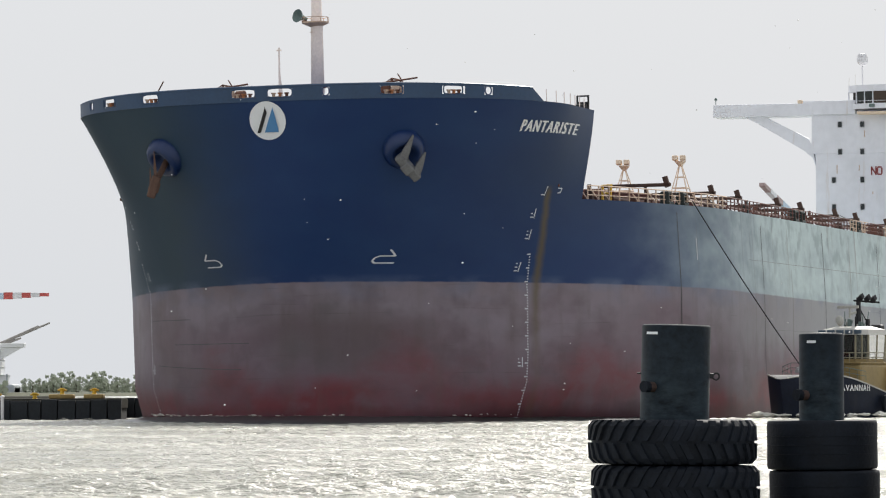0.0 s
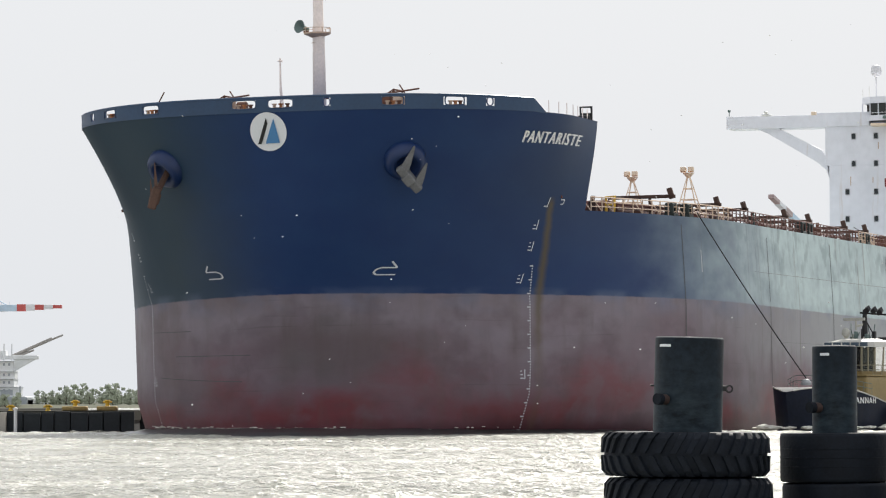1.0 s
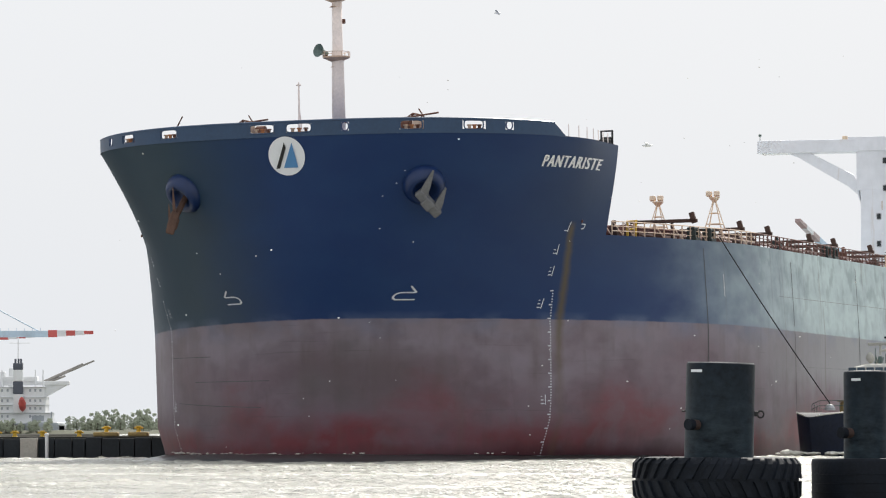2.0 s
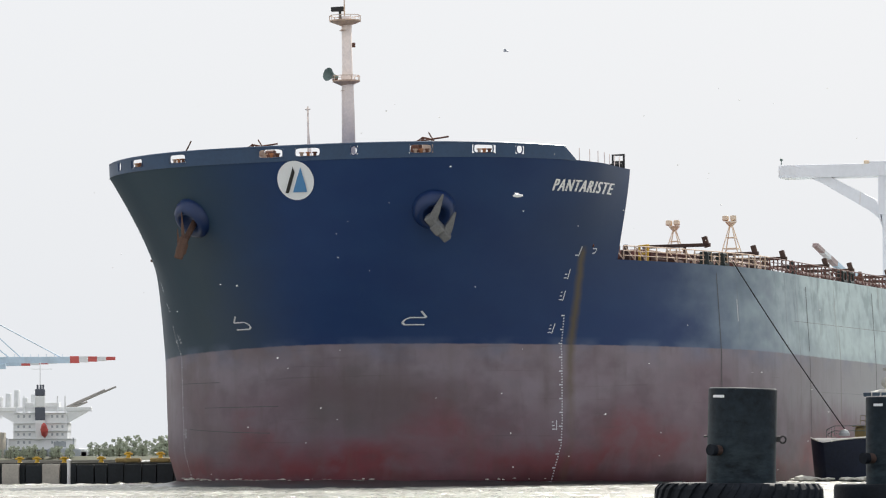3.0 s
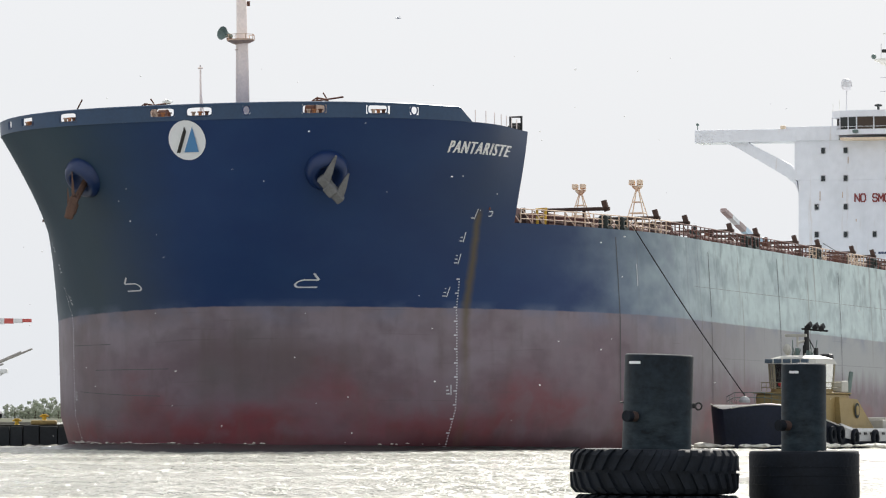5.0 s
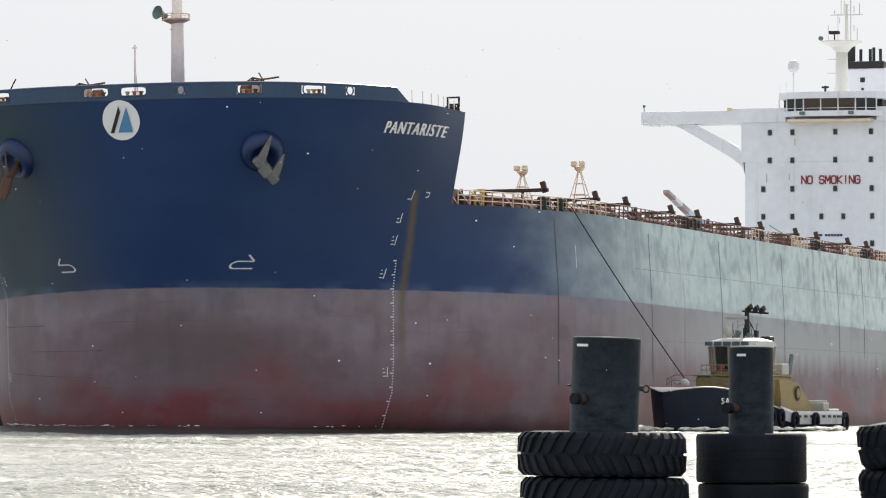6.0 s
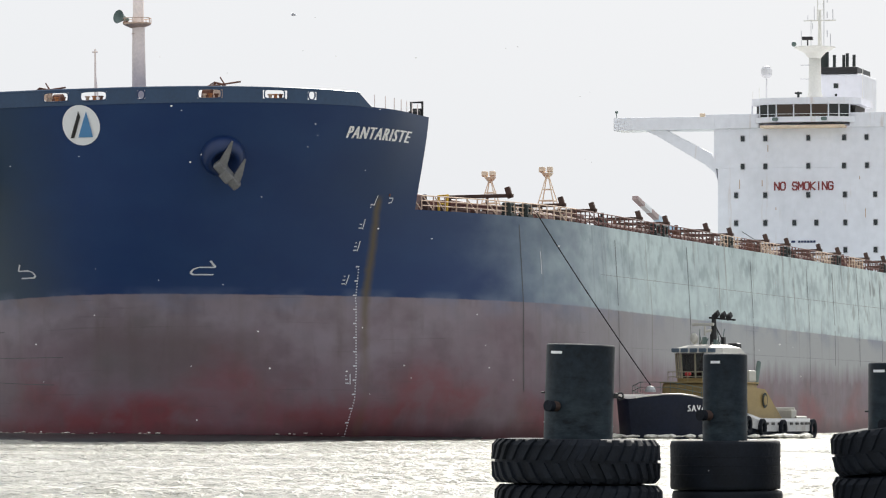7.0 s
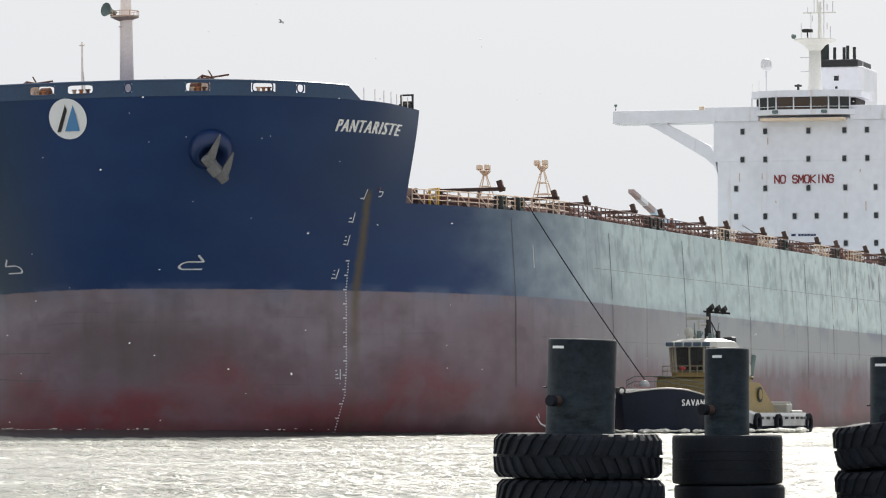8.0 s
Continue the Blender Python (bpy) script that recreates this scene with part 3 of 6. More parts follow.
def bulwark():
    """Plating along the forecastle's edge, with mooring openings cut through."""
    END = 17.3
    spans = []
    for c, w, rnd in [(-1.9, 0.92, 0), (0.85, 0.95, 0), (4.25, 0.26, 1), (8.85, 0.8, 0), (12.85, 0.72, 0), (14.95, 0.26, 1), (-9.4, 0.75, 0), (-13.3, 0.65, 0), (-15.4, 0.26, 1)]:
        spans.append((c - w, c + w, rnd))
    ps = sorted(set([-END + 0.25 * i for i in range(int(2 * END / 0.25) + 1)] + [END] + [q for a, b, _ in spans for q in (a, b)]))
    ps = [p for i, p in enumerate(ps) if i == 0 or p - ps[i - 1] > 0.03]
    bm = bmesh.new()
    zs = (FC_Z - 0.02, 23.42, 24.02, BULWARK_Z)
    grid = []
    for p in ps:
        a = aft_of(p, FC_Z)
        col = []
        for z in zs:
            out = 0.10 * (z - FC_Z)
            d = Vector((0.45, math.copysign(0.3, p) if abs(p) > 4 else 0.0, 0)) * out
            col.append(bm.verts.new(Vector((-a, p, z + sheer(a) - 0.14 * (p / END) ** 4 * (z - FC_Z))) + d))
        grid.append(col)
    for i in range(len(ps) - 1):
        mid = (ps[i] + ps[i + 1]) / 2
        inside = any(a < mid < b for a, b, _ in spans)
        for j in range(3):
            if inside and j == 1:
                continue
            bm.faces.new((grid[i][j], grid[i + 1][j], grid[i + 1][j + 1], grid[i][j + 1]))
    # raked ends that run down to the deck
    for s, col in ((-1, grid[0]), (1, grid[-1])):
        a = aft_of(END, FC_Z) + 1.3
        q = bm.verts.new(Vector((-a, s * half(a, FC_Z), FC_Z - 0.02)))
        for j in range(3):
            bm.faces.new((q, col[j], col[j + 1]))
    bmesh.ops.recalc_face_normals(bm, faces=bm.faces)
    ob = part("bulwark", bm, BULWARK, ship, "blue bulwark plating pierced by mooring openings")
    so = ob.modifiers.new("thickness", "SOLIDIFY")
    so.thickness, so.offset = 0.12, 0.0
    bm = bmesh.new()
    for i in range(len(ps) - 1):
        bm_p, bm_q = grid_pt(ps[i]), grid_pt(ps[i + 1])
        rod(bm, bm_p, bm_q, 0.09, seg=6)
    part("bulwark_cap", bm, BULWARK, ship)
    # rims and rollers in the openings
    for a0, a1, rnd in spans:
        c = (a0 + a1) / 2
        base = Vector((-aft_of(c, FC_Z), c, 23.72 + sheer(aft_of(c, FC_Z))))
        tan = (Vector((-aft_of(a1, FC_Z), a1, 0)) - Vector((-aft_of(a0, FC_Z), a0, 0))).normalized()
        w = (a1 - a0) / 2
        bm = bmesh.new()
        ring = []
        for i in range(20):
            th = 2 * math.pi * i / 20
            cx, sz = math.cos(th), math.sin(th)
            e = 1.0 if rnd else 0.45
            ring.append(base + tan * (w * math.copysign(abs(cx) ** e, cx)) + Vector((0.06, 0, 0.33 * math.copysign(abs(sz) ** e, sz))))
        bars(bm, ring + ring[:1], 0.05, 6)
        if rnd:
            part("fairlead_ring", bm, NAVY, ship)
        else:
            lead = part("fairlead_rim", bm, BULWARK, ship)
            for k in (-0.62, -0.1, 0.42):
                bm = bmesh.new()
                q = base + tan * (w * k) + Vector((-0.35, 0, -0.45))
                rod(bm, q, q + Vector((0, 0, 0.40)), 0.12, seg=10)
                rod(bm, q + Vector((0, 0, 0.40)), q + Vector((0, 0, 0.48)), 0.19, seg=10)
                part("roller", bm, RUSTWHITE if k < -0.5 else RUSTORANGE if k < 0 else RUST, lead, "rusty fairlead roller")
            bm = box(bmesh.new(), base.x - 0.75, base.x - 0.35, c - w * 0.8, c + w * 0.8, 23.1 + sheer(-base.x), 23.5 + sheer(-base.x), 0.06)
            part("roller_bed", bm, DARKRUST, lead)


def grid_pt(p):
    a = aft_of(p, FC_Z)
    return Vector((-a + 0.05, p + (0.03 if p > 4 else -0.03 if p < -4 else 0), BULWARK_Z + sheer(a) - 0.14 * (p / 17.3) ** 4))


def forecastle_gear():
    # foremast with two platforms, horn, ladder and aerial
    bm = lathe(bmesh.new(), [(0.52, FC_Z - 0.45), (0.44, 29.3), (0.39, 29.6), (0.36, 34.2)], 24, pose(-10.6, 0.2, 0))
    mast = part("foremast", bm, MASTWHITE, ship, "white tubular foremast with rusty platforms", smooth=True)
    for z, r, yo in ((29.5, 1.0, 0.1), (33.9, 1.15, 0.1)):
        bm = lathe(bmesh.new(), [(0.45, z - 0.75), (0.05, z - 0.5), (r, z - 0.08), (r, z + 0.02), (0.4, z + 0.03)], 18, pose(-10.6, yo, 0))
        pl = part("platform", bm, RUSTWHITE, mast, "rust-stained mast platform")
        bm = bmesh.new()
        n = 9
        for i in range(n):
            th = 2 * math.pi * i / n
            rod(bm, (-10.6 + r * math.cos(th), yo + r * math.sin(th), z), (-10.6 + r * math.cos(th), yo + r * math.sin(th), z + 0.35), 0.025, seg=5)
        bars(bm, [(-10.6 + r * math.cos(2 * math.pi * i / n), yo + r * math.sin(2 * math.pi * i / n), z + 0.35) for i in range(n + 1)], 0.025, 5)
        part("rail", bm, RUSTWHITE, mast)
    bm = lathe(bmesh.new(), [(0.12, -0.7), (0.2, -0.2), (0.45, 0.25), (0.5, 0.3), (0.2, 0.1), (0.05, 0.0)], 20, Matrix.Translation((-10.5, -1.05, 29.95)) @ pose(0, 0, 0, 0, 80, -25))
    part("fog_horn", bm, HORN, mast, "grey-green fog horn")
    bm = bars(bmesh.new(), [(-10.7, -0.95, 29.6), (-10.7, -0.6, 29.6)], 0.1)
    part("horn_bracket", bm, RUST, mast)
    bm = bmesh.new()
    box(bm, -10.9, -10.6, -1.0, 0.0, 34.6, 34.95, 0.05)
    rod(bm, (-10.8, -0.35, 33.9), (-10.8, -0.35, 34.6), 0.1)
    part("mast_light", bm, BLACK, mast)
    bm = rod(bmesh.new(), (-10.6, 0.05, 34), (-10.6, 0.05, 36.4), 0.06, 0.03)
    rod(bm, (-10.6, -0.15, 36.0), (-10.6, 0.25, 36.0), 0.03)
    rod(bm, (-10.6, -0.15, 35.5), (-10.6, 0.25, 35.5), 0.04)
    part("aerial", bm, RUSTWHITE, mast)
    for z in (31.9, 24.6):
        bm = box(bmesh.new(), -10.6, -10.55, 0.6, 0.85, z, z + 0.35, 0.02)
        part("lamp_bracket", bm, RUST, mast)
    # jackstaff
    bm = rod(bmesh.new(), (-3.0, -0.27, FC_Z - 0.3), (-3.0, -0.27, 27.1), 0.1, 0.06)
    rod(bm, (-3.0, -0.45, 26.9), (-3.0, -0.1, 26.9), 0.06)
    bars(bm, [(-3.0, -0.27, 25.5), (-3.4, -0.15, FC_Z)], 0.04)
    part("jackstaff", bm, MASTWHITE, ship)
    # windlasses
    for p in (-6.2, 6.8):
        bm = bmesh.new()
        box(bm, -10.0, -7.8, p - 1.6, p + 1.6, FC_Z - 0.3, 23.7, 0.1)
        w = part("windlass", bm, RUST, ship, "rusty brown anchor windlass")
        for q, r in ((-0.9, 0.75), (0.0, 0.85), (0.95, 0.7)):
            bm = bmesh.new()
            rod(bm, (-9, p + q - 0.3, 23.95), (-9, p + q + 0.3, 23.95), r * 0.85, seg=18)
            part("drum", bm, RUSTWHITE if q == 0 else RUST, w)
        bm = bars(bmesh.new(), [(-8.6, p - 0.6, 24.6), (-8.6, p - 0.2, 24.95), (-8.6, p + 0.25, 24.85), (-8.6, p + 0.4, 24.7)], 0.07)
        bars(bm, [(-8.4, p - 1.5, 24.6), (-8.4, p + 1.7, 24.95)], 0.07)
        bars(bm, [(-8.4, p - 1.0, 24.5), (-8.4, p - 0.2, 25.0)], 0.05)
        bars(bm, [(-8.4, p + 0.7, 24.5), (-8.4, p + 0.2, 25.3)], 0.05)
        part("brake_lever", bm, RUST, w)
    bm = bars(bmesh.new(), [(-3.0, -9.6, 24.2), (-2.6, -9.0, 24.95)], 0.05)
    part("davit", bm, RUST, ship)


def forecastle_rail():
    """Open rail abaft the bulwark, and the frame at its end."""
    for s in (1, -1):
        for i in range(7):
            a = 10.0 + 1.35 * i
            q, n = skin(a, s, FC_Z, -0.15)
            bm = rod(bmesh.new(), (q.x, q.y, FC_Z - 0.02), (q.x, q.y, FC_Z + 0.95 - 0.03 * i), 0.035, seg=6)
            part("stanchion", bm, MASTWHITE, ship)
        y = s * (half(19.5, FC_Z) - 0.45)
        bm = bars(bmesh.new(), [(-19.2, y - 0.5, FC_Z), (-19.2, y - 0.5, 24.15), (-19.2, y + 0.35, 24.15), (-19.2, y + 0.35, FC_Z)], 0.07)
        box(bm, -19.5, -18.8, y - 0.6, y + 0.3, FC_Z, FC_Z + 0.38, 0.08)
        rod(bm, (-19.2, y - 0.5, FC_Z + 0.45), (-19.2, y + 0.35, FC_Z + 0.45), 0.12)
        part("pilot_frame", bm, BLACK, ship, "black steel roller frame at the rail's end")


RUSTDARK = material("anchor_rust", (0.10, 0.055, 0.04), 0.8, var=0.4, scale=1.0, bump=0.3, bump_scale=6)
BULWARK = material("bulwark_blue", (0.020, 0.052, 0.115), 0.45, var=0.18, scale=0.5)
RUSTORANGE = material("rust_orange", (0.42, 0.17, 0.07), 0.75, var=0.4, scale=1.5)
DARKRUST = material("dark_rust", (0.07, 0.035, 0.025), 0.75, var=0.4, scale=0.8)
RUSTWHITE = material("rust_stained_white", (0.55, 0.40, 0.30), 0.6, var=0.35, scale=1.2)
MASTWHITE = material("mast_white", (0.90, 0.79, 0.74), 0.5, var=0.15, scale=0.6)
HORN = material("horn_grey", (0.12, 0.17, 0.16), 0.5, var=0.2, scale=1.0)
SEAM = material("seam_dark", (0.075, 0.075, 0.08), 0.7, var=0.4, scale=0.7)
SEAMPALE = material("seam_faint", (0.21, 0.215, 0.215), 0.7, var=0.4, scale=0.7)
TAN = material("tan_paint", (0.80, 0.64, 0.48), 0.55, var=0.2, scale=0.8)

ship_name()
logo()
for sd in (1, -1):
    draught_marks(sd)
    scupper(sd)
    anchor_set(sd)
bulwark()
held = set(ship.children)
forecastle_gear()
for ob in set(ship.children) - held:
    ob.location += Vector((0, 0.15, 0.24))
forecastle_rail()


# ---- main deck ----
def deck_edge(a, z=DECK_Z, inset=0.25):
    return Vector((-a, half(min(a, 254), DECK_Z - 0.01) - inset, z))


def side_seams():
    for i, a in enumerate([33.4, 57.3, 82.9, 108.6, 134.3, 147.0, 160.0, 172.5, 185.7, 198.5, 211.4, 237.0]):
        bm = bmesh.new()
        top = 15.6 if i % 2 else 15.9
        skin_strip(bm, [(a, 6.5), (a, top)] if i > 4 else [(a, 3.5), (a, top)], 0.12 if i == 0 else 0.17 if i < 5 else 0.2, 1, 0.015, step=3)
        part("plate_seam", bm, SEAM, ship)
    for z, a0, a1 in ((12.7, 52, 246), (7.1, 60, 246)):
        bm = skin_strip(bmesh.new(), [(a0, z), (a1, z)], 0.03, 1, 0.012, step=4)
        part("plate_seam", bm, SEAMPALE, ship)
    for a in (45.2, 70.0, 95.8, 121.5):
        bm = skin_strip(bmesh.new(), [(a, 7.1), (a, 12.7)], 0.035, 1, 0.012, step=3)
        part("plate_seam", bm, SEAMPALE, ship)
    for pts in ([(5.0, 4.2), (14, 4.7)], [(4.6, 6.1), (11, 6.2)], [(9, 8.0), (16, 8.1)]):
        part("plate_seam", skin_strip(bmesh.new(), pts, 0.05, -1, 0.012, step=0.5), SEAM, ship)
    bm = bmesh.new()
    skin_strip(bm, [(36.75, 12.3), (36.75, 14.0)], 0.12, 1, 0.03)
    part("tug_mark", bm, MARKWHITE, ship)
    bm = bmesh.new()
    skin_strip(bm, [(37.0, 1.3), (37.8, 0.75), (38.7, 0.55)], 0.1, 1, 0.03)
    skin_strip(bm, [(37.3, 1.5), (37.5, 1.2)], 0.1, 1, 0.03)
    part("tug_mark", bm, MARKWHITE, ship)


def deck_rails():
    """Port rail in bolted lengths: cream near the forecastle, red primer further aft."""
    rnd = random.Random(7)
    a = 20.4
    while a < 246:
        b = min(a + 8.5, 246)
        mat = RUSTWHITE if a < 31 or rnd.random() < 0.2 else DECKRED
        n = max(2, round((b - a) / 1.4))
        pts = [deck_edge(a + (b - a) * i / n) for i in range(n + 1)]
        rail = part("deck_rail", bars(bmesh.new(), [q + Vector((0, 0, 1.05)) for q in pts], 0.045, 5), mat, ship, "cream painted rail" if mat is RUSTWHITE else "red primed rail")
        for h in (0.35, 0.7):
            part("middle_bar", bars(bmesh.new(), [q + Vector((0, 0, h)) for q in pts], 0.035, 5), mat, rail)
        for q in pts[:-1]:
            part("post", rod(bmesh.new(), q, q + Vector((0, 0, 1.05 + rnd.uniform(-0.05, 0.05))), 0.055, seg=5), mat, rail)
            if rnd.random() < 0.4:
                part("stay", rod(bmesh.new(), q, q + Vector((0.5, -0.6, 1.0)), 0.05, seg=5), mat, rail)
        a = b + 0.1


def deck_gear():
    rnd = random.Random(11)
    # nine hatches with side-rolling covers and their track arms
    for k in range(9):
        a0 = 27.5 + 25.7 * k
        if a0 > 226:
            break
        bm = box(bmesh.new(), -a0 - 17, -a0, -11, 11, DECK_Z, 18.2, 0.1)
        coam = part("hatch_coaming", bm, DECKRED, ship)
        bm = box(bmesh.new(), -a0 - 17.3, -a0 + 0.3, -11.4, 11.4, 18.2, 18.9, 0.15)
        part("hatch_cover", bm, DECKRED, coam)
        for da in (6.0, 21.8):
            a = a0 + da
            bm = box(bmesh.new(), -a - 0.18, -a + 0.18, 16.2, 21.5, 17.93, 18.2, 0.03)
            box(bm, -0.18, 0.18, -0.2, 0.2, -0.1, 0.75, 0.04, Matrix.Translation((-a, 21.25, 17.98)) @ pose(0, 0, 0, 16))
            rod(bm, (-a, 19.5, DECK_Z), (-a, 19.5, 17.95), 0.12)
            rod(bm, (-a, 16.6, DECK_Z), (-a, 16.6, 17.95), 0.12)
            part("cover_track", bm, DARKRUST, coam, "dark brown hatch track arm with an upturned end")
    # pipes along the deck
    for p, z, r in ((21.4, 17.05, 0.08), (20.7, 17.25, 0.1), (19.6, 17.0, 0.07)):
        bm = bmesh.new()
        a = 26.0
        pts = []
        while a < 244:
            pts.append((-a, min(p, half(a, DECK_Z) - 1.5), z + rnd.uniform(-0.03, 0.03)))
            a += 9
        bars(bm, pts, r, 8)
        for q in pts[::1]:
            rod(bm, (q[0], q[1], DECK_Z), q, 0.08, seg=6)
        part("deck_pipe", bm, DECKRED if p > 20 else RUST, ship)
    # mooring fairleads on the edge, bollards and lockers
    for a in (32.8, 35.6, 73.2, 76.0, 101.5, 127, 152, 178, 204, 230):
        q = deck_edge(a, inset=0.35)
        bm = box(bmesh.new(), q.x - 0.75, q.x + 0.75, q.y - 0.5, q.y + 0.3, DECK_Z, DECK_Z + 0.22, 0.04)
        box(bm, q.x - 0.75, q.x - 0.5, q.y - 0.45, q.y + 0.25, DECK_Z + 0.2, DECK_Z + 0.95, 0.06)
        box(bm, q.x + 0.5, q.x + 0.75, q.y - 0.45, q.y + 0.25, DECK_Z + 0.2, DECK_Z + 0.95, 0.06)
        box(bm, q.x - 0.75, q.x + 0.75, q.y - 0.4, q.y + 0.2, DECK_Z + 0.8, DECK_Z + 1.0, 0.06)
        f = part("roller_fairlead", bm, BLACKGREEN, ship, "dark green roller fairlead")
        for d in (-0.25, 0.25):
            bm = rod(bmesh.new(), (q.x + d, q.y - 0.1, DECK_Z + 0.2), (q.x + d, q.y - 0.1, DECK_Z + 0.82), 0.16)
            part("roller", bm, HORN, f)
    for i in range(34):
        a = 23 + 6.6 * i + rnd.uniform(-1.5, 1.5)
        p = min(half(a, DECK_Z) - 1.6, 21.8) - rnd.uniform(0, 2.5)
        h, w = rnd.uniform(0.6, 1.25), rnd.uniform(0.25, 0.7)
        bm = box(bmesh.new(), -a - w, -a + w, p - 0.3, p + 0.3, DECK_Z, DECK_Z + h, 0.05)
        if rnd.random() < 0.5:
            rod(bm, (-a, p, DECK_Z + h), (-a, p, DECK_Z + h + 0.4), 0.15)
        part("vent_box", bm, rnd.choice((DECKRED, DARKRUST, RUST, BLACKGREEN, DARKRUST)), ship)
    bm = bars(bmesh.new(), [(-24.2, 18.4, DECK_Z), (-24.2, 18.4, 17.7), (-24.2, 19.0, 17.7), (-24.2, 19.0, DECK_Z)], 0.1)
    bars(bm, [(-24.2, 18.4, 17.1), (-24.2, 19.0, 17.1)], 0.08)
    part("gangway_frame", bm, YELLOWPURE, ship, "yellow ladder frame")
    # mast house between two hatches, with the floodlight towers on it
    bm = box(bmesh.new(), -105, -97.5, -1, 9, DECK_Z, 19.9, 0.15)
    part("mast_house", bm, DECKRED, ship)
    for a, p, top in ((100.7, 1.4, 23.75), (100.0, 6.9, 23.95)):
        bm = bmesh.new()
        head = Vector((-a, p, top - 0.75))
        for dx, dy in ((-0.95, -0.95), (0.95, -0.95), (0.95, 0.95), (-0.95, 0.95)):
            rod(bm, (-a + dx, p + dy, 19.85), head + Vector((dx * 0.1, dy * 0.1, 0)), 0.06, 0.05, seg=6)
        for h in (0.35, 0.65):
            c = 19.85 + (top - 0.75 - 19.85) * h
            w = 0.95 * (1 - h * 0.9)
            bars(bm, [(-a - w, p - w, c), (-a + w, p - w, c), (-a + w, p + w, c), (-a - w, p + w, c), (-a - w, p - w, c)], 0.04)
        tower = part("floodlight_tower", bm, TAN, ship, "cream four-legged floodlight tower")
        bm = lathe(bmesh.new(), [(0.12, -0.5), (0.45, -0.15), (0.55, 0.0)], 12, Matrix.Translation(head + Vector((0, 0, 0.3))))
        part("tray", bm, TAN, tower)
        for dy in (-0.42, 0.3):
            bm = box(bmesh.new(), -0.2, 0.25, -0.26, 0.26, -0.22, 0.22, 0.05, Matrix.Translation(head + Vector((0.25, dy, 0.58))) @ pose(0, 0, 0, 0, -12, 10 * dy))
            part("floodlight", bm, TAN, tower)
    # hose crane with a striped jib
    bm = rod(bmesh.new(), (-127, 12, DECK_Z), (-127, 12, 19.0), 0.5, seg=14)
    box(bm, -128, -125.6, 11.2, 12.8, 18.7, 19.7, 0.15)
    crane = part("hose_crane", bm, CRANEBLUE, ship, "pale blue hose crane with a red and white jib")
    root, tip = Vector((-126, 12, 19.3)), Vector((-113.8, 11.6, 21.8))
    for i in range(5):
        p0, p1 = root.lerp(tip, i / 5), root.lerp(tip, (i + 1) / 5)
        d = p1 - p0
        bm = box(bmesh.new(), -0.28, 0.28, -0.3 + 0.03 * i, 0.3 - 0.03 * i, -d.length / 2, d.length / 2, 0.03, Matrix.Translation((p0 + p1) / 2) @ d.to_track_quat("Z", "Y").to_matrix().to_4x4())
        part("jib_section", bm, (CRANEBLUE, CRANEBLUE, JIBRED, WHITE, JIBRED)[i], crane)
    bm = rod(bmesh.new(), (-220, 2.0, 21.0), (-247.4, -7.0, 24.2), 0.05, seg=5)
    part("stay_wire", bm, BLACK, ship)


BLACKGREEN = material("black_green", (0.02, 0.028, 0.027), 0.6, var=0.4, scale=0.8)
YELLOWPURE = material("yellow_paint", (0.65, 0.40, 0.03), 0.5, var=0.15, scale=0.8)
JIBRED = material("jib_brown_red", (0.42, 0.32, 0.31), 0.6, var=0.15, scale=0.5)

side_seams()
deck_rails()
deck_gear()


# ---- accommodation and bridge ----
STROKES = {"N": ["00 01 10 11"], "O": ["c0 d0 1c 1d d1 c1 0d 0c c0"], "S": ["1d d1 c1 0d 0h c5 d5 1g 1c d0 c0 0c"], "M": ["00 01 54 11 10"],
           "K": ["00 01", "11 05 10"], "I": ["50 51"], "G": ["1d d1 c1 0d 0c c0 d0 1c 15 55"]}


def block_letter(ch, x, y, z, w, h, t):
    """A square-cut stencil capital of flat strokes on the face x, reading towards port."""
    grid = {"0": 0, "1": 1, "5": 0.5, "4": 0.35, "c": 0.2, "d": 0.8, "g": 0.4, "h": 0.62}
    bm = bmesh.new()
    k = 0
    for run in STROKES[ch]:
        pts = [Vector((grid[q[0]] * w, grid[q[1]] * h)) for q in run.split()]
        for p, q in zip(pts, pts[1:]):
            d = q - p
            m = Matrix.Translation((x + 0.003 * k, y + (p.x + q.x) / 2, z + (p.y + q.y) / 2)) @ pose(0, 0, 0, math.degrees(math.atan2(d.y, d.x)))
            box(bm, -0.03, 0.03, -d.length / 2 - t * 0.4, d.length / 2 + t * 0.4, -t / 2, t / 2, 0, m)
            k += 1
    return bm


